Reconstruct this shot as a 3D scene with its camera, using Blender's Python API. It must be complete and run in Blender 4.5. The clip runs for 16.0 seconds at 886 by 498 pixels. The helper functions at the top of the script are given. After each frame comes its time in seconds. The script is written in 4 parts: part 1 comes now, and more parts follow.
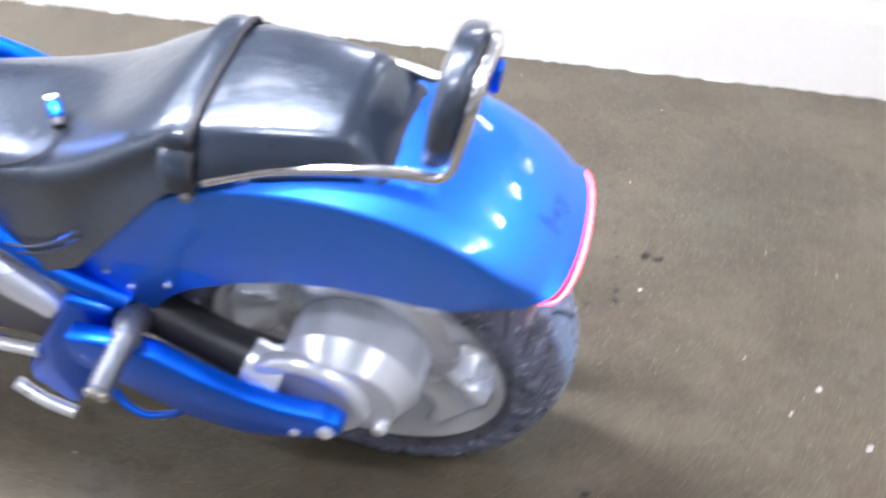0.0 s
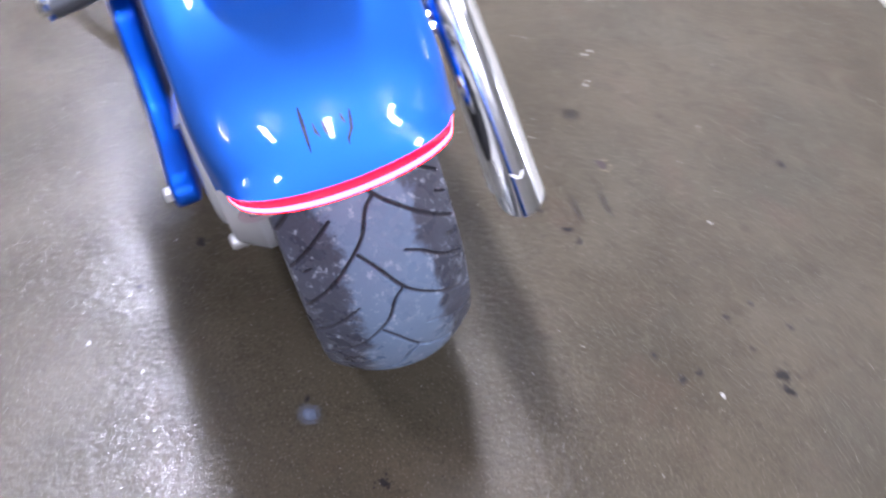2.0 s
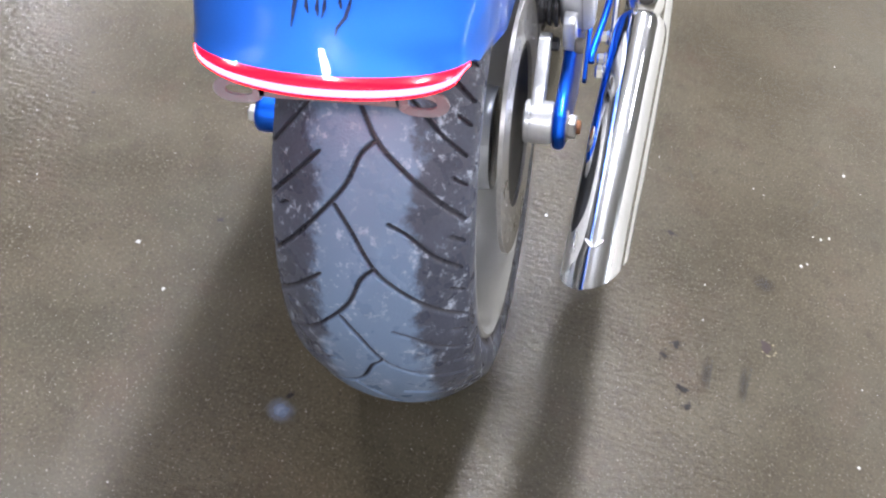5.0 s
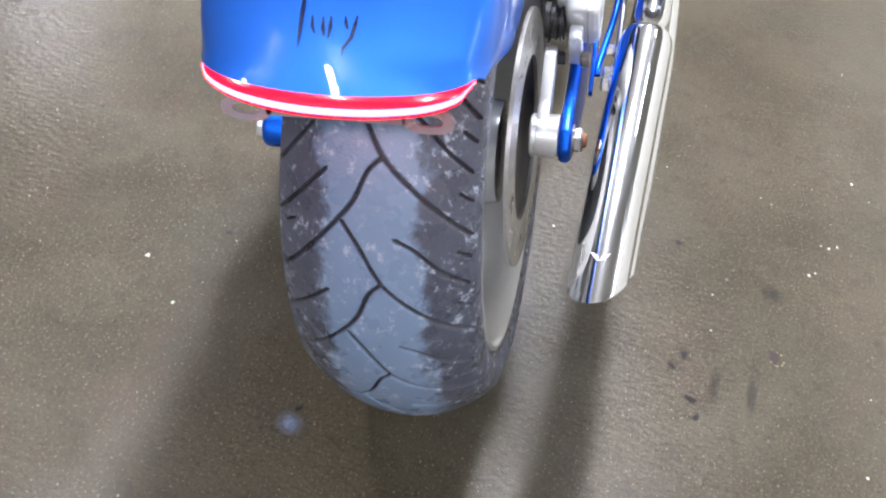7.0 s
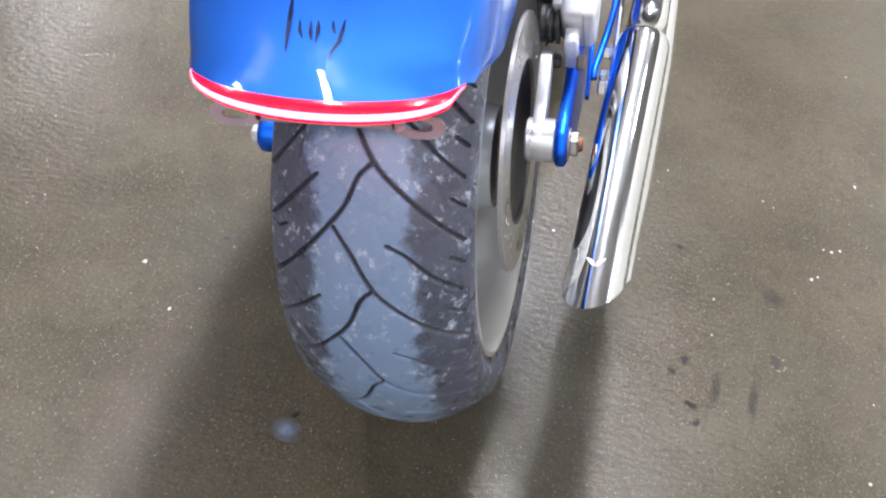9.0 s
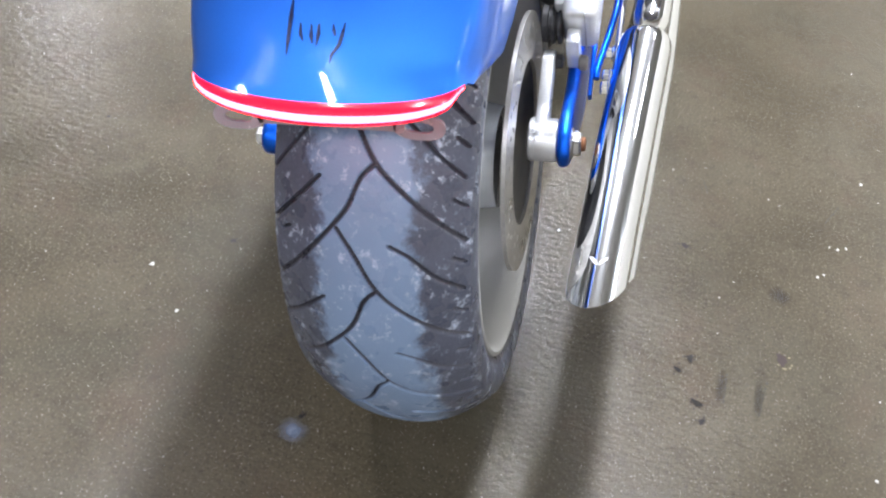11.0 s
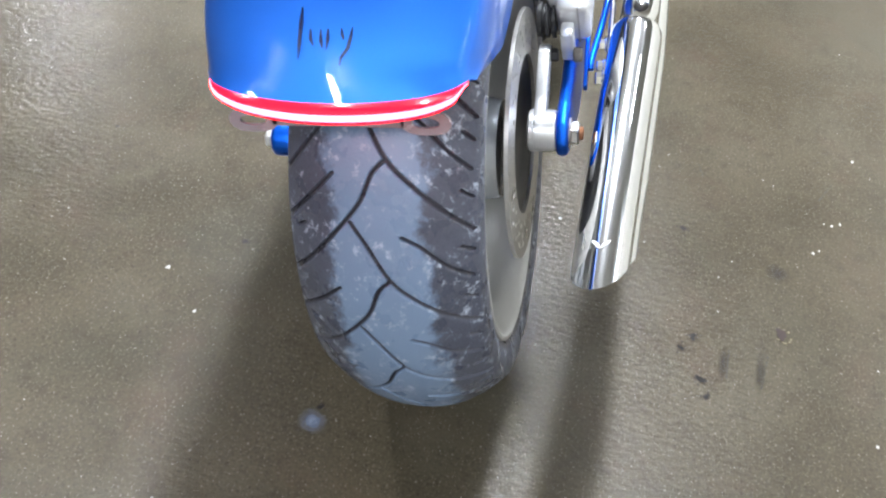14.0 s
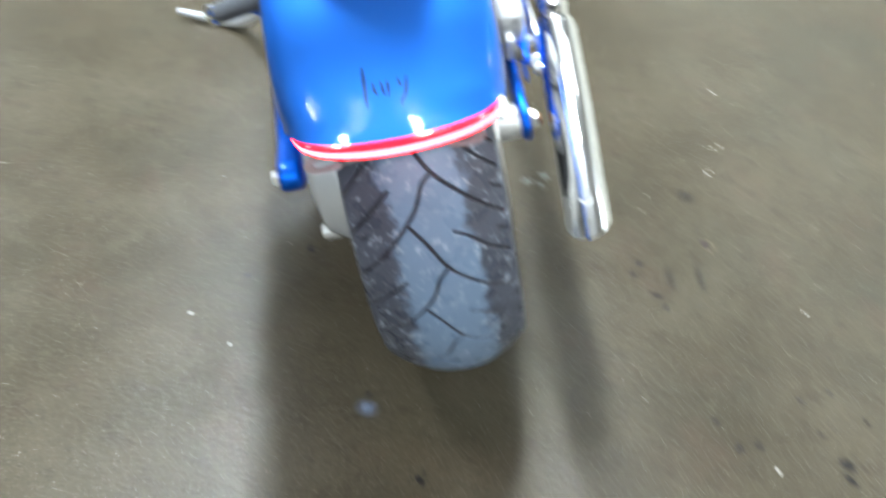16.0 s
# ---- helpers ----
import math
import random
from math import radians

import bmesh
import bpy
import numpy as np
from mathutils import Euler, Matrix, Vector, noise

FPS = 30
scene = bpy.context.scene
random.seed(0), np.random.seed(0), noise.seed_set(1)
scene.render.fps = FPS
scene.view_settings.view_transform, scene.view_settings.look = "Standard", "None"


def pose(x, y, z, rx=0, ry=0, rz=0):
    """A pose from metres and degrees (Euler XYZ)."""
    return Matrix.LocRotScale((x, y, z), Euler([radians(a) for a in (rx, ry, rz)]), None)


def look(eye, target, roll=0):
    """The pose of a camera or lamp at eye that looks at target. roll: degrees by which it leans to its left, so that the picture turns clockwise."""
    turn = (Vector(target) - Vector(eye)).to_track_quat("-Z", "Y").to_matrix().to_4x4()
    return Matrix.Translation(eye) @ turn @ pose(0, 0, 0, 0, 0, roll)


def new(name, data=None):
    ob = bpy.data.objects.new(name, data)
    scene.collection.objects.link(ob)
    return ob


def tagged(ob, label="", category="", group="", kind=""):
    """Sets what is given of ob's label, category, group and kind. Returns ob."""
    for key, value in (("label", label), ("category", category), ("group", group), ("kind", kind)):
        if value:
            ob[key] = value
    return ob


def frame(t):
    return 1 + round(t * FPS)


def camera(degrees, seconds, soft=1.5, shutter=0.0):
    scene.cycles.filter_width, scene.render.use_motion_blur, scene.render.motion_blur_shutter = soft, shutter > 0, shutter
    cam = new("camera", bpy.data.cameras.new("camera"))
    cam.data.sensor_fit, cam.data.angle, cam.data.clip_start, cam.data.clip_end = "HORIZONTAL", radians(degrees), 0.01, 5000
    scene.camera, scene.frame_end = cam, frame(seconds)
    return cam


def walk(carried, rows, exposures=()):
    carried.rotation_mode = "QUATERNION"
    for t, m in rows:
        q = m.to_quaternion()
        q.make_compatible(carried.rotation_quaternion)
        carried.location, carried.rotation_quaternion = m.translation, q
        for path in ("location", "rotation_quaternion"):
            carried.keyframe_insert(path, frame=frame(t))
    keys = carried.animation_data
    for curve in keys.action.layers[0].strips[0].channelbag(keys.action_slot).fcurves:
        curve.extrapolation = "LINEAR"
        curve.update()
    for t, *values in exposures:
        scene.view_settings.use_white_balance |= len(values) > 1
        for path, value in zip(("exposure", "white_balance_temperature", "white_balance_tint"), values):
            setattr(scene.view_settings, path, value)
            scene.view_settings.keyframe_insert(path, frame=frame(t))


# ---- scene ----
cam = camera(45.7, 16.0, 2.2, 0.9)
EXPOSURES = [(0.0, 0.92, 5900, 21), (0.5, 0.75, 5900, 21), (1.0, 0.50, 5900, 23), (1.5, 0.44, 5800, 26), (2.0, 0.41, 5800, 27), (3.0, 0.35, 6050, 22), (7.0, 0.40, 6200, 18), (14.0, 0.41, 6200, 12), (15.0, 0.42, 6150, 9), (16.0, 0.48, 6080, 4)]
PATH = [
    (0, (0.496, -1.223, 1.471), (0.016, 0.244, 0.199), -2.7),
    (0.3, (0.62, -1.08, 1.465), (0.054, 0.285, 0.192), -1.3),
    (0.5, (0.733, -1.014, 1.482), (0.016, 0.304, 0.159), -2.9),
    (0.8, (0.886, -0.91, 1.444), (-0.022, 0.276, 0.114), -0.2),
    (1, (0.967, -0.812, 1.429), (-0.032, 0.251, 0.06), 1.8),
    (1.3, (1.009, -0.689, 1.379), (-0.051, 0.249, -0.034), 4.0),
    (1.5, (1.015, -0.586, 1.353), (-0.071, 0.274, -0.09), 6.7),
    (1.8, (1.033, -0.447, 1.341), (-0.124, 0.248, -0.135), 8.0),
    (2, (1.03, -0.367, 1.336), (-0.16, 0.193, -0.171), 6.8),
    (2.3, (1.074, -0.244, 1.322), (-0.225, 0.114, -0.157), 6.7),
    (2.5, (1.128, -0.167, 1.285), (-0.298, 0.063, -0.099), 6.8),
    (2.8, (1.125, -0.089, 1.232), (-0.415, 0.046, -0.038), 9.3),
    (3, (1.144, -0.046, 1.204), (-0.416, 0.042, -0.045), 10.1),
    (3.5, (1.064, -0.006, 1.135), (-0.459, 0.003, -0.161), 13.6),
    (4, (1.034, 0.007, 1.096), (-0.45, 0.009, -0.245), 15.0),
    (4.5, (1.04, 0.003, 1.092), (-0.437, -0.026, -0.257), 14.9),
    (7, (1.037, 0.003, 1.105), (-0.441, -0.059, -0.241), 13.6),
    (7.5, (1.034, 0.007, 1.105), (-0.448, -0.052, -0.238), 13.5),
    (8, (1.032, 0.006, 1.104), (-0.452, -0.052, -0.235), 13.5),
    (8.5, (1.031, 0.009, 1.101), (-0.452, -0.058, -0.24), 13.5),
    (9, (1.027, 0.018, 1.103), (-0.453, -0.063, -0.24), 12.9),
    (11.5, (1.034, 0.031, 1.108), (-0.442, -0.076, -0.238), 11.7),
    (12, (1.042, 0.038, 1.108), (-0.43, -0.08, -0.24), 11.4),
    (12.5, (1.048, 0.036, 1.108), (-0.421, -0.086, -0.244), 11.2),
    (13, (1.05, 0.037, 1.111), (-0.418, -0.082, -0.243), 10.9),
    (13.5, (1.056, 0.037, 1.119), (-0.414, -0.075, -0.232), 10.3),
    (14, (1.074, 0.02, 1.134), (-0.399, -0.078, -0.214), 9.6),
    (14.5, (1.132, 0.039, 1.156), (-0.35, -0.043, -0.185), 10.5),
    (15, (1.199, 0.047, 1.183), (-0.299, -0.026, -0.139), 11.1),
    (15.3, (1.216, -0.002, 1.202), (-0.294, -0.038, -0.109), 10.1),
    (15.5, (1.242, -0.082, 1.223), (-0.279, -0.066, -0.075), 6.5),
    (15.8, (1.26, -0.176, 1.255), (-0.217, -0.067, -0.014), 4.1),
    (16, (1.272, -0.239, 1.277), (-0.202, -0.004, -0.054), 4.7),
]
walk(cam, [(t, look(eye, target, roll)) for t, eye, target, roll in PATH], EXPOSURES)

# ---- world and light ----
world = bpy.data.worlds.new("workshop")
world.use_nodes = True
world.node_tree.nodes["Background"].inputs[0].default_value = (0.9, 0.95, 1.0, 1)
world.node_tree.nodes["Background"].inputs[1].default_value = 0.03
scene.world = world
CEILING = 4.6
# fixtures under the ceiling: x, y, watts; the brightest hang in a row ahead of the bike, the first of them broad
LAMPS = [(-1.15, -0.17, 151), (-3.1, -0.15, 85), (-4.4, -0.15, 90), (-1.9, 1.55, 9), (-3.4, 1.55, 9), (-0.7, -2.6, 52), (-0.7, 4.4, 40), (-6.9, -4.3, 80), (2.2, 4.2, 22), (5.0, -5.4, 56), (5.0, -2.75, 74), (5.0, -0.7, 64), (5.0, 1.35, 62), (5.4, 3.3, 40), (6.0, 6.0, 30)]


# ---- materials ----
def material(name, colour, rough=0.5, metal=0.0, coat=0.0, grain=40.0, vary=0.15, stain=6.0, bump=0.0, bump_scale=200.0, emit=None, strength=0.0, rough_vary=0.1, second=None):
    m = bpy.data.materials.new(name)
    m.use_nodes = True
    nt = m.node_tree
    p = nt.nodes["Principled BSDF"]
    p.inputs["Metallic"].default_value = metal
    p.inputs["Coat Weight"].default_value = coat
    p.inputs["Coat Roughness"].default_value = 0.03
    co = nt.nodes.new("ShaderNodeTexCoord")
    fine, broad = nt.nodes.new("ShaderNodeTexNoise"), nt.nodes.new("ShaderNodeTexNoise")
    for n, sc, det in ((fine, grain, 6.0), (broad, stain, 4.0)):
        n.inputs["Scale"].default_value, n.inputs["Detail"].default_value = sc, det
        nt.links.new(co.outputs["Object"], n.inputs["Vector"])
    add = nt.nodes.new("ShaderNodeMath")
    add.operation = "ADD"
    nt.links.new(fine.outputs["Fac"], add.inputs[0])
    nt.links.new(broad.outputs["Fac"], add.inputs[1])
    ramp = nt.nodes.new("ShaderNodeMapRange")
    ramp.inputs["From Min"].default_value, ramp.inputs["From Max"].default_value = 0.5, 1.5
    nt.links.new(add.outputs[0], ramp.inputs["Value"])
    mix = nt.nodes.new("ShaderNodeMix")
    mix.data_type = "RGBA"
    low = tuple(c * (1 - vary) for c in colour)
    high = second or tuple(min(1.0, c * (1 + vary)) for c in colour)
    mix.inputs["A"].default_value, mix.inputs["B"].default_value = (*low, 1), (*high, 1)
    nt.links.new(ramp.outputs["Result"], mix.inputs["Factor"])
    nt.links.new(mix.outputs["Result"], p.inputs["Base Color"])
    rr = nt.nodes.new("ShaderNodeMapRange")
    rr.inputs["From Min"].default_value, rr.inputs["From Max"].default_value = 0.3, 0.7
    rr.inputs["To Min"].default_value, rr.inputs["To Max"].default_value = max(0.02, rough - rough_vary), min(1.0, rough + rough_vary)
    nt.links.new(broad.outputs["Fac"], rr.inputs["Value"])
    nt.links.new(rr.outputs["Result"], p.inputs["Roughness"])
    if bump:
        bn = nt.nodes.new("ShaderNodeTexNoise")
        bn.inputs["Scale"].default_value, bn.inputs["Detail"].default_value = bump_scale, 3.0
        nt.links.new(co.outputs["Object"], bn.inputs["Vector"])
        bp = nt.nodes.new("ShaderNodeBump")
        bp.inputs["Strength"].default_value, bp.inputs["Distance"].default_value = bump, 0.002
        nt.links.new(bn.outputs["Fac"], bp.inputs["Height"])
        nt.links.new(bp.outputs["Normal"], p.inputs["Normal"])
    if emit:
        p.inputs["Emission Color"].default_value, p.inputs["Emission Strength"].default_value = (*emit, 1), strength
    return m


BLUE = material("candy_blue_paint", (0.034, 0.222, 1.0), 0.46, 0.90, 0.75, 900, 0.12, 3, rough_vary=0.02)
FRAME_BLUE = material("frame_blue_paint", (0.006, 0.135, 0.80), 0.40, 0.92, 0.3, 700, 0.15, 12, rough_vary=0.05)
CHROME = material("polished_chrome", (0.82, 0.83, 0.84), 0.06, 1.0, 0.0, 60, 0.04, 9, rough_vary=0.03)
CAST = material("silver_painted_alloy", (0.82, 0.86, 0.93), 0.27, 0.6, 0.15, 700, 0.05, 4, rough_vary=0.015)
RIM = material("cast_rim_paint", (0.50, 0.50, 0.495), 0.46, 0.35, 0.0, 400, 0.08, 6, rough_vary=0.03)
BRIGHT = material("machined_aluminium", (0.82, 0.83, 0.84), 0.36, 0.6, 0.0, 200, 0.08, 20, bump=0.05, bump_scale=700)
STEEL = material("brushed_brake_steel", (0.58, 0.57, 0.55), 0.34, 0.85, 0.0, 160, 0.25, 25)
RUST = material("rusty_thread", (0.30, 0.13, 0.06), 0.8, 0.2, 0.0, 300, 0.4, 60)
BLACK = material("black_plastic", (0.018, 0.018, 0.02), 0.45, 0.0, 0.0, 200, 0.3, 12, bump=0.1, bump_scale=500)
VINYL = material("black_seat_vinyl", (0.015, 0.022, 0.036), 0.33, 0.0, 0.8, 300, 0.1, 14, bump=0.7, bump_scale=60, rough_vary=0.06)
VINYL.node_tree.nodes["Principled BSDF"].inputs["Specular IOR Level"].default_value = 0.8
VINYL.node_tree.nodes["Principled BSDF"].inputs["Specular Tint"].default_value = (0.80, 0.90, 1.0, 1)
VINYL.node_tree.nodes["Principled BSDF"].inputs["Coat Roughness"].default_value = 0.16
GREY = material("grey_engine_casting", (0.17, 0.16, 0.15), 0.5, 0.4, 0.0, 300, 0.2, 14, bump=0.2)
EMBLEM = material("dark_decal", (0.01, 0.02, 0.10), 0.25, 0.0, 0.6, 300, 0.2, 20)
LENS = material("red_lens", (0.5, 0.01, 0.03), 0.15, 0.0, 1.0, 60, 0.1, 10, emit=(1.0, 0.0, 0.012), strength=3.0)
LED = material("lit_led_strip", (0.9, 0.1, 0.12), 0.2, 0.0, 0.0, 60, 0.05, 10, emit=(1.0, 0.010, 0.014), strength=75.0)
CLEAR = material("smoky_plate_bracket", (0.42, 0.40, 0.45), 0.25, 0.3, 0.3, 100, 0.15, 20)
WALL = material("white_wall_paint", (0.76, 0.735, 0.64), 0.45, 0.0, 0.1, 60, 0.04, 2, bump=0.08, bump_scale=60)
BLOCK = material("grey_block_paint", (0.42, 0.42, 0.42), 0.6, 0.0, 0.0, 60, 0.1, 2, bump=0.1, bump_scale=60)
CEIL = material("pale_ceiling", (0.78, 0.79, 0.80), 0.8, 0.0, 0.0, 10, 0.1, 1)
CHIP = material("pale_chip", (0.56, 0.54, 0.49), 0.6, 0.0, 0.0, 300, 0.15, 20)
STAIN = material("dark_oil_stain", (0.014, 0.011, 0.009), 0.85, 0.0, 0.0, 500, 0.5, 60)
SCUFF = material("faint_scuff", (0.040, 0.035, 0.028), 0.8, 0.0, 0.0, 500, 0.4, 60)
DARK_ALLOY = material("dark_grey_alloy", (0.15, 0.16, 0.18), 0.36, 0.5, 0.0, 300, 0.15, 14, bump=0.1)
FIXTURE = material("lamp_housing", (0.7, 0.7, 0.7), 0.5, 0.2, 0.0, 60, 0.05, 5)


def floor_material():
    m = material("sealed_brown_concrete", (0.083, 0.069, 0.045), 0.155, 0.0, 0.0, 210, 0.5, 4.0, bump=0.2, bump_scale=330, rough_vary=0.05)
    nt = m.node_tree
    p = nt.nodes["Principled BSDF"]
    p.inputs["Specular IOR Level"].default_value = 0.38
    # sparse grains stand out of the smooth sealer and glint
    raised = nt.nodes["Bump"].inputs["Height"]
    grains = nt.nodes.new("ShaderNodeMapRange")
    grains.inputs["From Min"].default_value, grains.inputs["From Max"].default_value = 0.48, 0.80
    nt.links.new(raised.links[0].from_socket, grains.inputs["Value"])
    nt.links.new(grains.outputs["Result"], raised)
    # the sealer lies in shallow trowel waves
    wave = nt.nodes.new("ShaderNodeTexNoise")
    wave.inputs["Scale"].default_value, wave.inputs["Detail"].default_value = 110.0, 2.0
    stretch = nt.nodes.new("ShaderNodeMapping")
    stretch.inputs["Scale"].default_value = (1.0, 0.55, 1.0)
    nt.links.new(nt.nodes["Texture Coordinate"].outputs["Object"], stretch.inputs["Vector"])
    nt.links.new(stretch.outputs["Vector"], wave.inputs["Vector"])
    swell = nt.nodes.new("ShaderNodeBump")
    swell.inputs["Strength"].default_value, swell.inputs["Distance"].default_value = 0.60, 0.002
    nt.links.new(wave.outputs["Fac"], swell.inputs["Height"])
    nt.links.new(swell.outputs["Normal"], nt.nodes["Bump"].inputs["Normal"])
    # olive and rusty patches under the sealer, and pale specks of aggregate
    base = p.inputs["Base Color"].links[0].from_socket
    co = nt.nodes["Texture Coordinate"]
    for scale, lo, hi, tone, most in ((2.3, 0.5, 0.72, (0.069, 0.064, 0.045, 1), 0.8), (7.0, 0.54, 0.74, (0.095, 0.066, 0.046, 1), 0.55), (3.1, 0.5, 0.9, (0.122, 0.112, 0.080, 1), 0.6), (28.0, 0.52, 0.72, (0.056, 0.046, 0.031, 1), 0.5), (19.0, 0.55, 0.75, (0.105, 0.092, 0.062, 1), 0.5), (260.0, 0.60, 0.68, (0.32, 0.295, 0.25, 1), 0.7), (150.0, 0.60, 0.66, (0.034, 0.028, 0.02, 1), 0.5)):
        n, r, x = nt.nodes.new("ShaderNodeTexNoise"), nt.nodes.new("ShaderNodeMapRange"), nt.nodes.new("ShaderNodeMix")
        n.inputs["Scale"].default_value, n.inputs["Detail"].default_value, n.inputs["Roughness"].default_value = scale, 5.0, 0.6
        off = nt.nodes.new("ShaderNodeMapping")
        off.inputs["Location"].default_value = (scale, 2 * scale, 0)
        nt.links.new(co.outputs["Object"], off.inputs["Vector"])
        nt.links.new(off.outputs["Vector"], n.inputs["Vector"])
        r.inputs["From Min"].default_value, r.inputs["From Max"].default_value, r.inputs["To Max"].default_value = lo, hi, most
        nt.links.new(n.outputs["Fac"], r.inputs["Value"])
        x.data_type = "RGBA"
        x.inputs["B"].default_value = tone
        nt.links.new(r.outputs["Result"], x.inputs["Factor"])
        nt.links.new(base, x.inputs["A"])
        base = x.outputs["Result"]
    nt.links.new(base, p.inputs["Base Color"])
    return m


LEFT_EDGE, RIGHT_EDGE = 0.104, 0.0945


def tyre_material():
    """Rubber with a scuffed, dusty tread and a bluish sheen in its colour."""
    m = material("worn_tyre_rubber", (0.085, 0.094, 0.132), 0.31, 0.0, 0.0, 260, 0.3, 30, bump=0.25, bump_scale=420)
    nt = m.node_tree
    p = nt.nodes["Principled BSDF"]
    base = p.inputs["Base Color"].links[0].from_socket
    co = nt.nodes.new("ShaderNodeTexCoord")
    sep = nt.nodes.new("ShaderNodeSeparateXYZ")
    nt.links.new(co.outputs["Object"], sep.inputs[0])
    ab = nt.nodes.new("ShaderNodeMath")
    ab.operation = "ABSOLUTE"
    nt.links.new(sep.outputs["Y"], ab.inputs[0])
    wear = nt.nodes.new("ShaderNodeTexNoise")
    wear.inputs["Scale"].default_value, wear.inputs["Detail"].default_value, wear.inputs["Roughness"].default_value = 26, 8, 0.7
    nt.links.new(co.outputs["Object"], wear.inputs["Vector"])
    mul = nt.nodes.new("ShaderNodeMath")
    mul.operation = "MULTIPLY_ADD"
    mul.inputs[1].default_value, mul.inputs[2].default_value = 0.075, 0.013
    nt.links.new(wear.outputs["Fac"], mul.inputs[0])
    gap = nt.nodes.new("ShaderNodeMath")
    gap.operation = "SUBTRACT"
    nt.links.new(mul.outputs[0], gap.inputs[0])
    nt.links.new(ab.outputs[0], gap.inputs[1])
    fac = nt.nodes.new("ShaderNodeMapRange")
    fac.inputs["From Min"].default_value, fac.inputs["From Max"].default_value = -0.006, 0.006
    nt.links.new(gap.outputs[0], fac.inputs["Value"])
    # the worn middle band; its pale blue also paints in a sheen
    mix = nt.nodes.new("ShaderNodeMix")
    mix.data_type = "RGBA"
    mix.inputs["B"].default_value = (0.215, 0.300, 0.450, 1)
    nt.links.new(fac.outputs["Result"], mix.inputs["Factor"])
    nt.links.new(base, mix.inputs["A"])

    def calc(op, a, b=0.0):
        n = nt.nodes.new("ShaderNodeMath")
        n.operation = op
        for k, v in ((0, a), (1, b)):
            if isinstance(v, float):
                n.inputs[k].default_value = v
            else:
                nt.links.new(v, n.inputs[k])
        return n.outputs[0]

    flecks = nt.nodes.new("ShaderNodeTexNoise")
    flecks.inputs["Scale"].default_value, flecks.inputs["Detail"].default_value, flecks.inputs["Roughness"].default_value = 70, 6, 0.75
    nt.links.new(co.outputs["Object"], flecks.inputs["Vector"])
    ff = nt.nodes.new("ShaderNodeMapRange")
    ff.inputs["From Min"].default_value, ff.inputs["From Max"].default_value = 0.545, 0.63
    nt.links.new(calc("ADD", calc("MULTIPLY", flecks.outputs["Fac"], 0.75), calc("MULTIPLY", wear.outputs["Fac"], 0.25)), ff.inputs["Value"])
    pale = nt.nodes.new("ShaderNodeMix")
    pale.data_type = "RGBA"
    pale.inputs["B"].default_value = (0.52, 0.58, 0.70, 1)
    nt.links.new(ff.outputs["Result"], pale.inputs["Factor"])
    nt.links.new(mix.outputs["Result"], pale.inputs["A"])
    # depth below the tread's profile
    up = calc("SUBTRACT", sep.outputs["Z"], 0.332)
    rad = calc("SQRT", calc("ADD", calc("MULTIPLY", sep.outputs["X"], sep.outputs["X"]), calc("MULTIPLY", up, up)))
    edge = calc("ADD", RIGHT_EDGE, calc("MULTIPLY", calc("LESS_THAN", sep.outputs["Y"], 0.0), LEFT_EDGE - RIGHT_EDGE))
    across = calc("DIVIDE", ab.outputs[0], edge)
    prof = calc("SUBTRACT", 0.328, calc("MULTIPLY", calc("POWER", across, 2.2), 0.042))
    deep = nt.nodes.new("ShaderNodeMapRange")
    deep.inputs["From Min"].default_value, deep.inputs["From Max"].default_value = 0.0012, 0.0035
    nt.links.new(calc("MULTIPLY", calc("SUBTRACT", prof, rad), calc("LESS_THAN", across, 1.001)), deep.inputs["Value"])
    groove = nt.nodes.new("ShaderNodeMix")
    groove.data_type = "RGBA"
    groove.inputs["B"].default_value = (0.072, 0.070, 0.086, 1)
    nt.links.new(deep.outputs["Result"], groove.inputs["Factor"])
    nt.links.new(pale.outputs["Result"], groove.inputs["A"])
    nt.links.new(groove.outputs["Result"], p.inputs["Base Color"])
    return m


FLOOR = floor_material()
RUBBER = tyre_material()


# ---- shape helpers ----
def part(name, bm, mat, parent=None, label="", smooth=True, angle=35):
    me = bpy.data.meshes.new(name)
    bmesh.ops.recalc_face_normals(bm, faces=bm.faces)
    bm.to_mesh(me)
    bm.free()
    return link(name, me, mat, parent, label, smooth, angle)


def link(name, me, mat, parent=None, label="", smooth=True, angle=35):
    me.materials.append(mat)
    if smooth:
        me.shade_smooth()
        me.set_sharp_from_angle(angle=radians(angle))
    ob = new(name, me)
    if parent:
        ob.parent = parent
    return tagged(ob, label) if label else ob


def loft(sections, caps=True, closed=True):
    """A skin over rings of equally many points."""
    bm = bmesh.new()
    rings = [[bm.verts.new(p) for p in ring] for ring in sections]
    n = len(rings[0])
    for a, b in zip(rings, rings[1:]):
        for i in range(n if closed else n - 1):
            bm.faces.new((a[i], a[(i + 1) % n], b[(i + 1) % n], b[i]))
    if caps and closed:
        bm.faces.new(rings[0][::-1])
        bm.faces.new(rings[-1])
    return bm


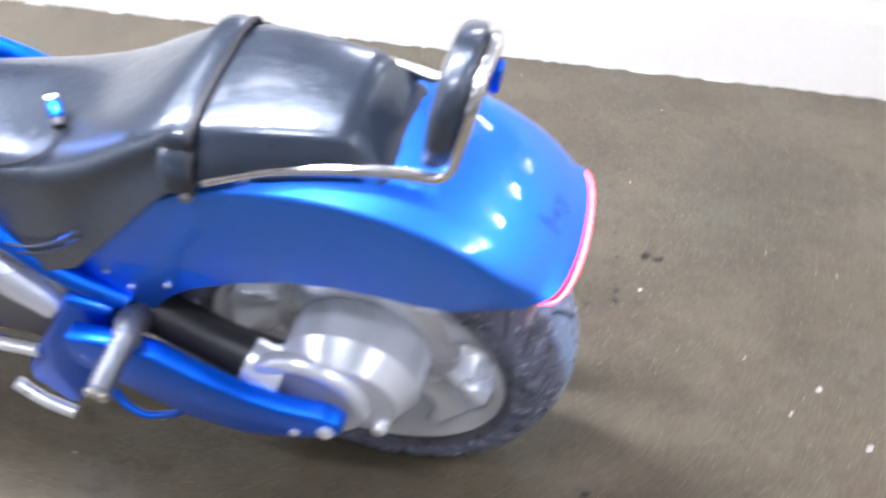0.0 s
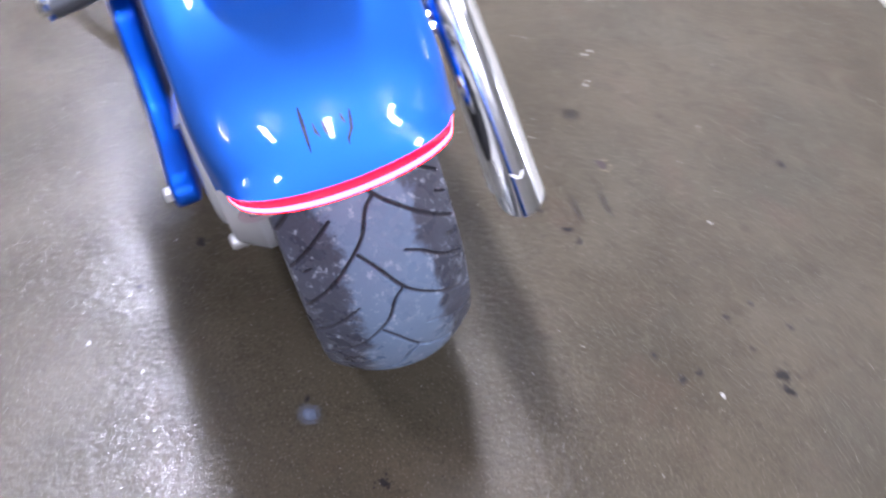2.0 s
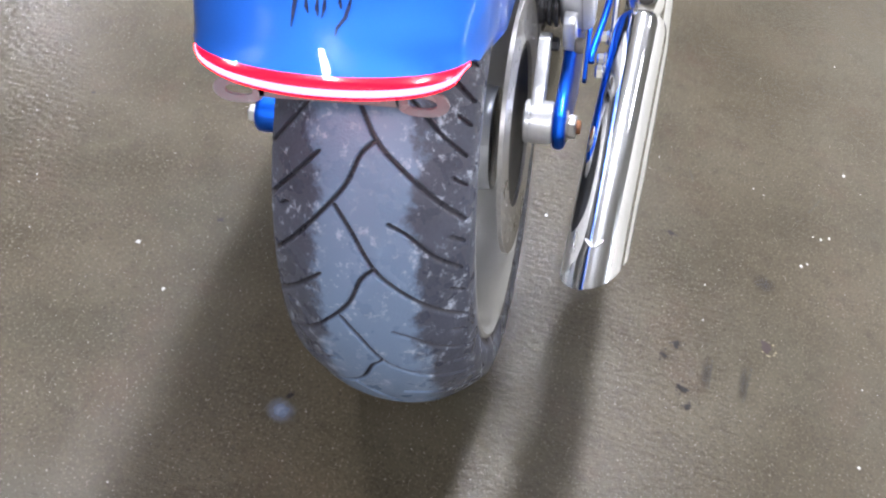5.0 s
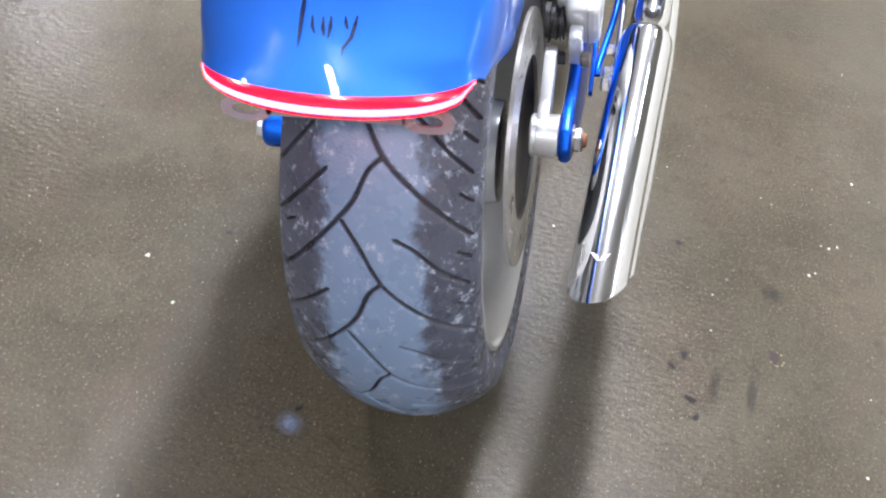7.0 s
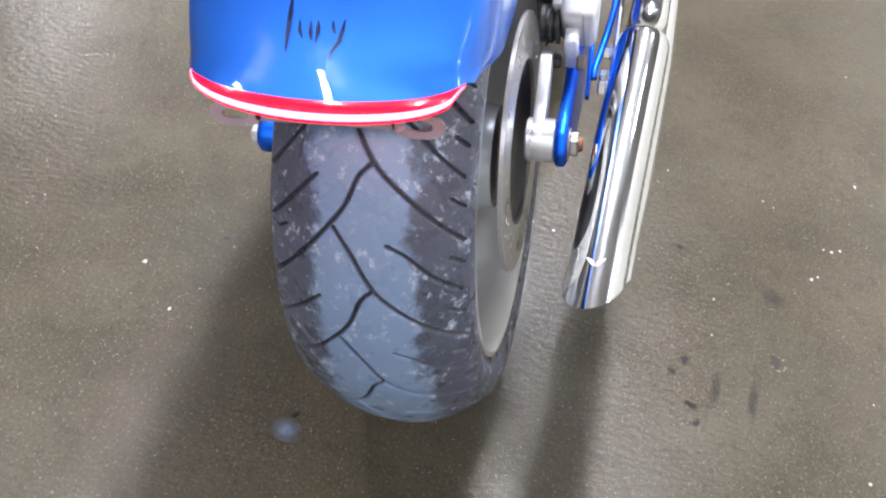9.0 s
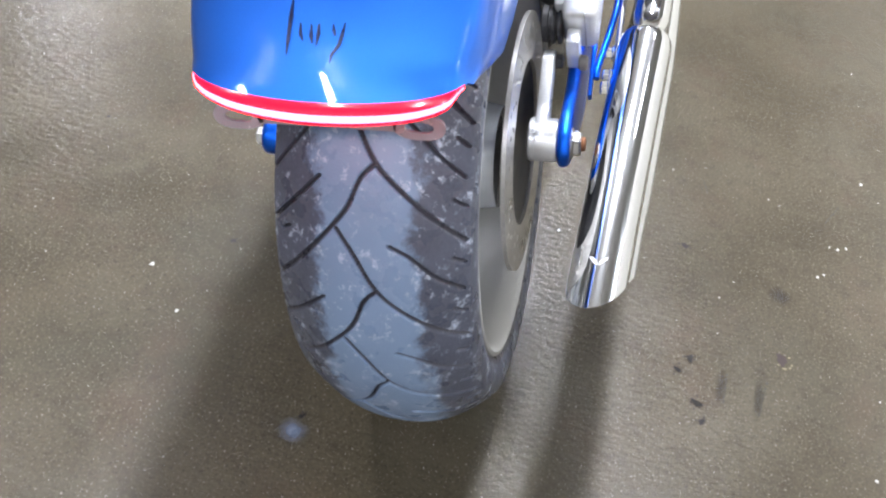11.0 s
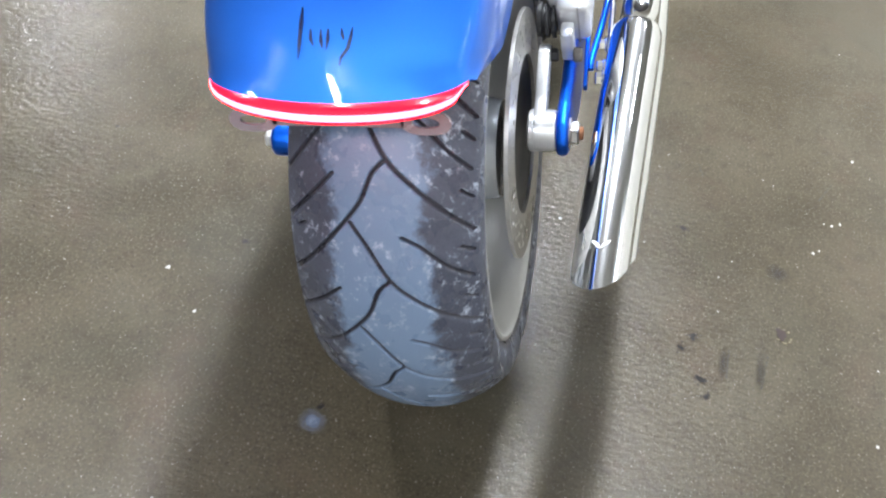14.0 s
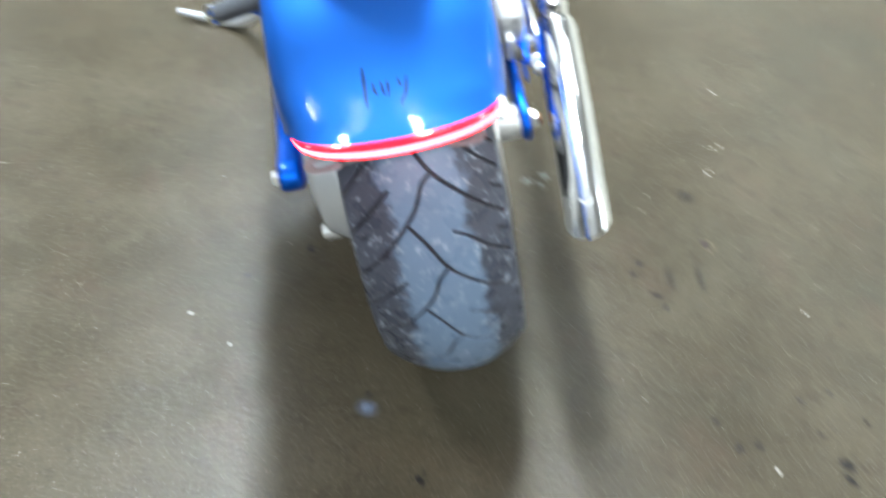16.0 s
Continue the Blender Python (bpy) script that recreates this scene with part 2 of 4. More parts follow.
def lathe(profile, centre=(0, 0, 0), axis="y", n=64, closed=False):
    """profile: (radius, place along the axis); closed: the profile is a loop."""
    secs = []
    for r, h in profile + ([profile[0]] if closed else []):
        ring = []
        for i in range(n):
            a = 2 * math.pi * i / n
            c, s = r * math.cos(a), r * math.sin(a)
            q = {"y": (c, h, s), "z": (c, s, h), "x": (h, c, s)}[axis]
            ring.append([q[k] + centre[k] for k in range(3)])
        secs.append(ring)
    bm = loft(secs, caps=not closed)
    if closed:
        bmesh.ops.remove_doubles(bm, verts=bm.verts, dist=1e-6)
    return bm


def smooth_path(pts, steps=8):
    """Catmull-Rom through the points."""
    p = [Vector(q) for q in pts]
    p = [2 * p[0] - p[1]] + p + [2 * p[-1] - p[-2]]
    out = []
    for i in range(1, len(p) - 2):
        for k in range(steps):
            t = k / steps
            out.append(0.5 * (2 * p[i] + (p[i + 1] - p[i - 1]) * t + (2 * p[i - 1] - 5 * p[i] + 4 * p[i + 1] - p[i + 2]) * t * t + (3 * p[i] - p[i - 1] - 3 * p[i + 1] + p[i + 2]) * t ** 3))
    return out + [p[-2]]


def tube(pts, radius, n=14, smooth=True, squash=1.0, up=(0, 0, 1)):
    path = smooth_path(pts) if smooth else [Vector(q) for q in pts]
    radii = radius if isinstance(radius, (list, tuple)) else [radius] * 2
    secs = []
    for i, p in enumerate(path):
        d = (path[min(i + 1, len(path) - 1)] - path[max(i - 1, 0)]).normalized()
        side = d.cross(Vector(up))
        side = side.normalized() if side.length > 1e-4 else Vector((0, 1, 0))
        top = side.cross(d)
        f = i / (len(path) - 1) * (len(radii) - 1)
        k = min(int(f), len(radii) - 2)
        r = radii[k] + (radii[k + 1] - radii[k]) * (f - k)
        secs.append([p + side * (r * math.cos(a) * squash) + top * (r * math.sin(a)) for a in (2 * math.pi * j / n for j in range(n))])
    return loft(secs)


def slab(outline, y0, y1, bevel=0.004, segs=2):
    """An outline in the bike's side plane (x, z), given thickness across it."""
    bm = bmesh.new()
    a = [bm.verts.new((x, y0, z)) for x, z in outline]
    b = [bm.verts.new((x, y1, z)) for x, z in outline]
    bm.faces.new(a[::-1])
    bm.faces.new(b)
    for i in range(len(a)):
        bm.faces.new((a[i], a[(i + 1) % len(a)], b[(i + 1) % len(a)], b[i]))
    bmesh.ops.recalc_face_normals(bm, faces=bm.faces)
    if bevel:
        bmesh.ops.bevel(bm, geom=list(bm.edges), offset=bevel, segments=segs, affect="EDGES", profile=0.5, clamp_overlap=True)
    return bm


def block(size, centre, bevel=0.004, turn=(0, 0, 0), segs=2):
    bm = bmesh.new()
    bmesh.ops.create_cube(bm, size=1)
    bmesh.ops.scale(bm, vec=size, verts=bm.verts)
    if bevel:
        bmesh.ops.bevel(bm, geom=list(bm.edges), offset=bevel, segments=segs, affect="EDGES", profile=0.5, clamp_overlap=True)
    bmesh.ops.transform(bm, matrix=pose(*centre, *turn), verts=bm.verts)
    return bm


def rod(a, b, r, n=20, bevel=0.0):
    """A straight round bar with softened ends."""
    a, b = Vector(a), Vector(b)
    d = (b - a).normalized()
    side = d.orthogonal().normalized()
    top = d.cross(side)
    e = min(bevel, r * 0.5)
    secs = []
    for p, q in ((a, r - e), (a + d * e, r), (b - d * e, r), (b, r - e)) if e else ((a, r), (b, r)):
        secs.append([p + side * (q * math.cos(t)) + top * (q * math.sin(t)) for t in (2 * math.pi * j / n for j in range(n))])
    return loft(secs)


def interp(x, table):
    xs, ys = zip(*sorted(table))
    return float(np.interp(x, xs, ys))


def smoothed(x, table, width):
    return sum(interp(x + width * k / 4, table) for k in range(-4, 5)) / 9


# ---- the setting ----
def grid(sx, sy):
    bm = bmesh.new()
    bmesh.ops.create_grid(bm, x_segments=2, y_segments=2, size=0.5)
    bmesh.ops.scale(bm, vec=(sx, sy, 1), verts=bm.verts)
    return bm


floor = part("floor", grid(18, 18), FLOOR, smooth=False)
tagged(floor, "sealed brown-grey concrete workshop floor with stains and grit", "floor", kind="structure")


def wall(name, length, at, turn, label, mat=WALL):
    bm = block((length, 0.15, CEILING), (0, 0.075, CEILING / 2), 0)
    bmesh.ops.transform(bm, matrix=pose(*at, 0, 0, turn), verts=bm.verts)
    return tagged(part(name, bm, mat, smooth=False), label, "wall", kind="structure")


# the white wall beside the bike, parallel to it
WALL_TURN = -0.2
low_bm = block((14, 0.12, 1.4), (0, 0.06, 0.7), 0.006)
bmesh.ops.transform(low_bm, matrix=pose(0.0, 1.345, 0, 0, 0, WALL_TURN), verts=low_bm.verts)
tagged(part("wall_north", low_bm, WALL, smooth=False), "low white painted partition wall with a chipped lower edge", "wall", kind="structure")
wall("wall_far_north", 20, (0, 8.5, 0), 0, "white painted workshop wall beyond the partition")
wall("wall_south", 20, (0, -8.5, 0), 180, "dull grey workshop wall far across the floor", BLOCK)
wall("wall_east", 20, (8.5, 0, 0), -90, "white painted workshop wall behind the camera")
wall("wall_west", 20, (-8.5, 0, 0), 90, "white painted workshop wall ahead of the bike")
ceil_bm = block((20, 20, 0.1), (0, 0, CEILING + 0.05), 0)
tagged(part("ceiling", ceil_bm, CEIL, smooth=False), "pale painted workshop ceiling", "ceiling", kind="structure")

# a low painted board along the wall's foot; its upper lip shows as a fine line
base_bm = block((14, 0.014, 0.214), (0, -0.007, 0.107), 0.003)
bmesh.ops.transform(base_bm, matrix=pose(0.0, 1.345, 0, 0, 0, WALL_TURN), verts=base_bm.verts)
tagged(part("baseboard", base_bm, WALL, smooth=False), "white painted board along the foot of the wall", "baseboard", kind="structure")


def chips_along_wall():
    """The ragged lower edge of the wall's paint."""
    rnd = random.Random(5)
    bm = bmesh.new()
    x = -2.4
    while x < 2.2:
        w, d = rnd.uniform(0.004, 0.09), 0.0004 + 0.0045 * rnd.random() ** 3
        pts = [(x, -0.013), (x + w, -0.013), (x + w * rnd.uniform(0.6, 0.95), -0.014 - d), (x + w * rnd.uniform(0.1, 0.4), -0.014 - d * rnd.uniform(0.4, 1))]
        low = [bm.verts.new((a, b, 0.0)) for a, b in pts]
        top = [bm.verts.new((a, b, 0.0015)) for a, b in pts]
        bm.faces.new(top)
        for i in range(4):
            bm.faces.new((low[i], low[(i + 1) % 4], top[(i + 1) % 4], top[i]))
        x += w + rnd.uniform(0.0, 0.05)
    bmesh.ops.transform(bm, matrix=pose(0.0, 1.345, 0, 0, 0, WALL_TURN), verts=bm.verts)
    return bm


tagged(part("trim", chips_along_wall(), WALL, smooth=False), "ragged crust of white paint along the wall's foot", "paint crust", kind="structure")

# ---- ceiling lamps ----
for lx, ly, watts in LAMPS:
    lamp = new("ceiling_light")
    lamp.location = (lx, ly, CEILING - 0.45)
    tagged(lamp, "long white fluorescent fixture fixed under the ceiling", "ceiling light", group="ceiling lights")
    broad = 0.4 if watts > 150 else 0.2
    part("housing", block((1.1, broad + 0.08, 0.07), (0, 0, -0.036), 0.01), FIXTURE, lamp)
    for sx in (-0.4, 0.4):
        part("hanger", rod((sx, 0, -0.004), (sx, 0, 0.45), 0.006, n=8), FIXTURE, lamp)
    data = bpy.data.lights.new("light", "AREA")
    data.shape, data.size, data.size_y, data.energy, data.color = "RECTANGLE", 1.0, broad, watts, (0.93, 0.97, 1.0)
    tube_light = new("light", data)
    tube_light.parent = lamp
    tube_light.location = (0, 0, -0.085)
    # an added fill light, aimed up so the ceiling brightens walls and paint
    data = bpy.data.lights.new("fill_uplight", "AREA")
    data.shape, data.size, data.size_y, data.energy, data.color = "RECTANGLE", 1.0, broad, watts * 0.28, (0.93, 0.97, 1.0)
    up_light = new("fill_uplight", data)
    up_light.parent = lamp
    up_light.matrix_basis = pose(0, 0, 0.06, 180, 0, 0)

# ---- the motorcycle: x to its rear, y to its right, z up in its own plane; it leans on its stand ----
LEAN = 12.8
bike = new("motorcycle")
bike.matrix_world = pose(0, 0, 0.0, LEAN, 0, 0)
tagged(bike, "bright blue chopper motorcycle with chrome pipes leaning on its stand", "motorcycle")
AXLE = 0.332
MID = -0.012
FENDER_MID = -0.0135


# rear fender: polar stations about the axle
def fender_top(a):
    return smoothed(a, [(36, 0.440), (42, 0.4445), (48, 0.4493), (56, 0.457), (70, 0.462), (100, 0.458), (130, 0.458), (165, 0.462)], 5)


def fender_low(a):
    return smoothed(a, [(36, 0.424), (43, 0.421), (47, 0.372), (53, 0.318), (62, 0.290), (75, 0.272), (90, 0.262), (110, 0.259), (125, 0.268), (137, 0.285), (157, 0.311), (167, 0.37)], 1.5)


def fender_point(a, v, lift=0.0):
    """a: degrees about the axle from the rear; v: -1 (bike's left edge) to 1 across."""
    rt, rb = fender_top(a) + lift, fender_low(a)
    d = rt - rb
    drop = min(0.034, d * 0.80)
    wide = 1.04 - 0.09 * min(1.0, max(0.0, (55 - a) / 13)) ** 2
    s = abs(v)
    pts = [(0, rt), (0.046, rt - min(0.0024, d * 0.06)), (0.088, rt - min(0.0092, d * 0.22)), (0.1155, rt - min(0.0190, d * 0.46)), (0.1255, rt - drop), (0.1295, (rt - drop + rb) / 2), (0.127, rb)]
    f = s * (len(pts) - 1)
    k = min(int(f), len(pts) - 2)
    t = f - k
    q = [pts[max(k - 1, 0)] if k else (-pts[1][0], pts[1][1]), pts[k], pts[k + 1], pts[min(k + 2, len(pts) - 1)]]
    w, r = (0.5 * (2 * q[1][j] + (q[2][j] - q[0][j]) * t + (2 * q[0][j] - 5 * q[1][j] + 4 * q[2][j] - q[3][j]) * t * t + (3 * q[1][j] - q[0][j] - 3 * q[2][j] + q[3][j]) * t ** 3) for j in (0, 1))
    w = w * wide + lift * min(1.0, max(0.0, (s - 0.5) * 3))
    c, z = math.cos(radians(a)), math.sin(radians(a))
    return Vector((r * c, FENDER_MID + (w if v >= 0 else -w), AXLE + r * z))


def fender_end(v):
    """Where the rear edge lies: it bows down towards the middle."""
    return 40.1 + (4.3 if v < 0 else 3.7) * min(1.0, (abs(v) / 0.66) ** 2)


def make_fender():
    rows, cols = 90, 49
    bm = bmesh.new()
    vs = []
    for i in range(rows):
        u = i / (rows - 1)
        line = []
        for j in range(cols):
            v = -1 + 2 * j / (cols - 1)
            line.append(bm.verts.new(fender_point(162 + (fender_end(v) - 162) * u, v)))
        vs.append(line)
    for a, b in zip(vs, vs[1:]):
        for j in range(cols - 1):
            bm.faces.new((a[j], a[j + 1], b[j + 1], b[j]))
    bmesh.ops.recalc_face_normals(bm, faces=bm.faces)
    bmesh.ops.solidify(bm, geom=list(bm.faces), thickness=0.004)
    return bm


fender = part("rear_fender", make_fender(), BLUE, bike, "glossy bright blue rear fender", angle=60)


# a mark of slender dark strokes on the fender's tail
def stroke(pts, widths):
    """A flat stroke laid on the fender; points are (degrees, across)."""
    bm = bmesh.new()
    left, right = [], []
    pts = [(44.3 + (a - 44.6) * 0.8, -0.010 + (v + 0.035) * 0.66) for a, v in pts]
    for k, ((a, v), w) in enumerate(zip(pts, widths)):
        a2, v2 = pts[min(k + 1, len(pts) - 1)]
        a1, v1 = pts[max(k - 1, 0)]
        d = Vector(((a2 - a1) * 0.008, (v2 - v1) * 0.25))
        d = d.normalized() if d.length else Vector((1, 0))
        for side, out in ((1, left), (-1, right)):
            out.append(bm.verts.new(fender_point(a - d.y * side * w / 0.008, v + d.x * side * w / 0.25, 0.0009)))
    for k in range(len(pts) - 1):
        bm.faces.new((left[k], left[k + 1], right[k + 1], right[k]))
    return bm


# rear lamp under the fender's edge: it follows the edge and thins out towards the corners
def lamp_point(u, drop, lift):
    v = 0.0325 + 0.6375 * u
    e = 1 - abs(u) ** 2.5
    return fender_point(fender_end(v) - drop * (0.45 + 0.55 * e), v, lift)


def strip(profile, n=48):
    return loft([[lamp_point(-1 + 2 * i / n, drop, lift) for drop, lift in profile] for i in range(n + 1)])


tail = part("tail_lamp", strip([(-0.6, -0.0045), (0.4, -0.004), (1.1, -0.0045), (1.8, -0.006), (2.22, -0.0075), (2.3, -0.0105), (2.1, -0.013), (0.0, -0.014), (-0.6, -0.010)]), LENS, bike, "curved red lens glowing under the fender's edge")
part("led_strip", strip([(1.62 + 0.40 * math.cos(t), -0.0060 + 0.0030 * math.sin(t)) for t in (2 * math.pi * k / 12 for k in range(12))]), LED, tail, "lit red light strip")


# rear wheel
def make_tyre():
    """Tread with cut grooves that repeat round the tyre."""
    rep, first = 16, 10.8
    lines = [
        ([(11, -0.028), (6.7, -0.0114), (0, 0.010), (-4.6, 0.035), (-8.8, 0.060), (-14, 0.091)], 0.0026),
        ([(0, 0.010), (-2.5, -0.004), (-7.5, -0.0165), (-12, -0.037), (-18.5, -0.070), (-23, -0.094), (-25, -0.104)], 0.0024),
        ([(8.5, 0.0245), (6.3, 0.043), (2.2, 0.064), (-1.8, 0.0887)], 0.0021),
        ([(-2.7, -0.0464), (-6.3, -0.068), (-11, -0.0955), (-12.6, -0.104)], 0.0021),
        ([(5.3, 0.080), (4.0, 0.090)], 0.0022),
        ([(-6.0, 0.080), (-7.3, 0.090)], 0.0018),
        ([(9.5, -0.083), (8.5, -0.092)], 0.0016),
    ]
    na, nw = 1920, 110
    ang = np.arange(na) * (360.0 / na)
    y = np.linspace(-LEFT_EDGE, RIGHT_EDGE, nw)
    A, Y = np.meshgrid(ang, y, indexing="ij")
    step = 360.0 / rep
    rel = (A - first + step * 40) % step
    depth = np.zeros_like(A)
    k = radians(1) * 0.32
    for pts, wide in lines:
        p = np.array(smooth_path([(a * k, w, 0) for a, w in pts], 5))[:, :2]
        d2 = np.full(A.shape, 1.0)
        for m in (-2, -1, 0, 1, 2):
            X = (rel + m * step) * k
            for q0, q1 in zip(p, p[1:]):
                e = q1 - q0
                t = np.clip(((X - q0[0]) * e[0] + (Y - q0[1]) * e[1]) / (e @ e + 1e-12), 0, 1)
                d2 = np.minimum(d2, (X - q0[0] - t * e[0]) ** 2 + (Y - q0[1] - t * e[1]) ** 2)
        depth = np.maximum(depth, np.clip((wide * 0.76 - np.sqrt(d2)) / 0.0011 + 0.5, 0, 1))
    R = AXLE - 0.004 - 0.042 * np.where(Y < 0, -Y / LEFT_EDGE, Y / RIGHT_EDGE) ** 2.2 - 0.006 * depth
    # sidewalls down to the rim
    wall_pts = [(0.0985, 0.277), (0.0995, 0.268), (0.098, 0.256), (0.094, 0.246), (0.088, 0.238)]
    cols_y = [Y[:, j] for j in range(nw)]
    cols_r = [R[:, j] for j in range(nw)]
    for w, r in wall_pts:
        cols_y.append(np.full(na, w + RIGHT_EDGE - 0.0955)), cols_r.append(np.full(na, r))
        cols_y.insert(0, np.full(na, 0.0955 - LEFT_EDGE - w)), cols_r.insert(0, np.full(na, r))
    Y2, R2 = np.stack(cols_y, 1), np.stack(cols_r, 1)
    rad = np.radians(ang)[:, None]
    V = np.stack([R2 * np.cos(rad), Y2, AXLE + R2 * np.sin(rad)], -1).reshape(-1, 3)
    n2 = Y2.shape[1]
    i, j = np.meshgrid(np.arange(na), np.arange(n2 - 1), indexing="ij")
    a, b = i * n2 + j, ((i + 1) % na) * n2 + j
    F = np.stack([a, a + 1, b + 1, b], -1).reshape(-1, 4)
    me = bpy.data.meshes.new("tyre")
    me.vertices.add(len(V))
    me.vertices.foreach_set("co", V.astype(np.float32).ravel())
    me.loops.add(F.size)
    me.loops.foreach_set("vertex_index", F.astype(np.int32).ravel())
    me.polygons.add(len(F))
    me.polygons.foreach_set("loop_start", np.arange(0, F.size, 4, dtype=np.int32))
    me.update(calc_edges=True)
    return me


rim_profile = [(0.236, -0.094), (0.241, -0.093), (0.242, -0.089), (0.236, -0.086), (0.226, -0.080), (0.226, 0.080), (0.236, 0.086), (0.242, 0.089), (0.241, 0.093), (0.236, 0.094), (0.228, 0.086), (0.217, 0.060), (0.213, 0.0), (0.215, -0.050), (0.228, -0.086)]
wheel = part("rear_wheel", lathe(rim_profile, (0, 0, AXLE), n=128, closed=True), RIM, bike, "silver cast alloy rear wheel rim")
link("tyre", make_tyre(), RUBBER, wheel, "wide worn black tyre with dusty scuffed tread and painted bluish sheen", angle=50)
part("hub", lathe([(0.03, -0.060), (0.140, -0.056), (0.150, -0.050), (0.153, -0.040), (0.148, -0.018), (0.10, 0.0), (0.07, 0.03), (0.062, 0.078), (0.03, 0.080)], (0, 0, AXLE), n=96), CAST, wheel)


def spoke_bm(a):
    secs = []
    for r, w, y0, y1 in ((0.135, 0.062, -0.054, 0.01), (0.155, 0.055, -0.056, 0.008), (0.175, 0.052, -0.060, 0.008), (0.195, 0.058, -0.066, 0.012), (0.208, 0.070, -0.072, 0.018), (0.2185, 0.090, -0.078, 0.022)):
        ring = []
        for dx, yy in ((-w, y0 + 0.010), (-w * 0.82, y0), (-w * 0.62, y0 + 0.001), (-w * 0.35, y0 + 0.007), (0, y0 + 0.009), (w * 0.35, y0 + 0.007), (w * 0.62, y0 + 0.001), (w * 0.82, y0), (w, y0 + 0.010), (w * 0.8, y1), (-w * 0.8, y1)):
            t = a + dx / r
            ring.append((r * math.cos(t), yy, AXLE + r * math.sin(t)))
        secs.append(ring)
    return loft(secs)


for k in range(5):
    part("spoke", spoke_bm(2 * math.pi * k / 5 + radians(100)), CAST, wheel, angle=50)


def disc_bm():
    na, nr = 144, 9
    rr = np.linspace(0.099, 0.155, nr + 1)
    bm = bmesh.new()
    lay = [[[bm.verts.new((r * math.cos(t), y, AXLE + r * math.sin(t))) for r in rr] for t in (2 * math.pi * i / na for i in range(na))] for y in (0.0955, 0.1005)]
    gone = lambda i, j: (j in (2, 4, 6)) and (i + (j // 2) * 2) % 6 == 0
    for i in range(na):
        for j in range(nr):
            if gone(i % na, j):
                ring = [(i, j), (i + 1, j), (i + 1, j + 1), (i, j + 1)]
                for (a, b), (c, d) in zip(ring, ring[1:] + ring[:1]):
                    bm.faces.new((lay[0][a % na][b], lay[0][c % na][d], lay[1][c % na][d], lay[1][a % na][b]))
                continue
            for s in (0, 1):
                bm.faces.new((lay[s][i][j], lay[s][(i + 1) % na][j], lay[s][(i + 1) % na][j + 1], lay[s][i][j + 1]))
        for j in (0, nr):
            bm.faces.new((lay[0][i][j], lay[0][(i + 1) % na][j], lay[1][(i + 1) % na][j], lay[1][i][j]))
    return bm


disc = part("brake_disc", disc_bm(), STEEL, wheel, "drilled steel brake disc", angle=30)
disc.location = (-0.004, 0.0065, 0.020)
part("disc_carrier", lathe([(0.04, 0.082), (0.098, 0.090), (0.1, 0.0965), (0.085, 0.0975), (0.07, 0.090), (0.04, 0.088)], (-0.004, 0.006, AXLE + 0.020)), BLACK, wheel)

# final drive housing on the left
drive = part("final_drive", lathe([(0.06, -0.05), (0.104, -0.055), (0.110, -0.060), (0.1125, -0.066), (0.1125, -0.128), (0.111, -0.1305), (0.090, -0.164), (0.086, -0.1665), (0.080, -0.166), (0.03, -0.166), (0.02, -0.167)], (0, 0, AXLE), n=96), CAST, bike, "silver final drive housing over the hub", angle=18)
part("gear_case", lathe([(0.03, -0.145), (0.090, -0.150), (0.097, -0.154), (0.101, -0.161), (0.101, -0.169), (0.097, -0.177), (0.088, -0.181), (0.076, -0.180), (0.066, -0.175), (0.05, -0.174), (0.01, -0.174)], (-0.058, 0, AXLE - 0.008), n=64), CAST, drive, angle=60)
part("shaft_neck", tube([(-0.095, -0.152, 0.345), (-0.125, -0.150, 0.357), (-0.150, -0.147, 0.368)], [0.050, 0.044, 0.040], n=28), CAST, drive)
part("drain_bolt", rod((0.052, -0.178, 0.262), (0.052, -0.13, 0.262), 0.012, bevel=0.003), BRIGHT, drive)

# swing arm
arm_left_outline = [(-0.40, 0.462), (-0.31, 0.465), (-0.25, 0.450), (-0.19, 0.408), (-0.13, 0.378), (-0.07, 0.364), (-0.005, 0.364), (0.014, 0.354), (0.022, 0.338), (0.016, 0.322), (-0.005, 0.310), (-0.06, 0.284), (-0.16, 0.264), (-0.25, 0.284), (-0.33, 0.340), (-0.41, 0.385)]
arm_left = part("swing_arm", slab(arm_left_outline, -0.226, -0.190, 0.013, 3), FRAME_BLUE, bike, "blue painted swing arm leg")
part("axle_nut", rod((-0.003, -0.236, 0.337), (-0.003, -0.222, 0.337), 0.012, n=6, bevel=0.002), BRIGHT, arm_left)
part("adjuster_bolt", rod((-0.06, -0.231, 0.310), (-0.06, -0.222, 0.310), 0.008, n=12, bevel=0.002), BRIGHT, arm_left)
arm_right_outline = [(-0.40, 0.475), (-0.31, 0.478), (-0.22, 0.462), (-0.15, 0.425), (-0.075, 0.394), (-0.022, 0.389), (0.014, 0.378), (0.026, 0.357), (0.018, 0.335), (-0.004, 0.325), (-0.06, 0.308), (-0.16, 0.292), (-0.25, 0.32), (-0.33, 0.375), (-0.41, 0.41)]
arm_right = part("swing_arm", slab(arm_right_outline, 0.1465, 0.1615, 0.006, 3), FRAME_BLUE, bike, "blue painted swing arm leg")
HUB_Z = 0.355
part("washer", lathe([(0.008, 0.1610), (0.0185, 0.1612), (0.0190, 0.1622), (0.0185, 0.1634), (0.008, 0.1636)], (-0.004, 0, HUB_Z), n=32), STEEL, arm_right)
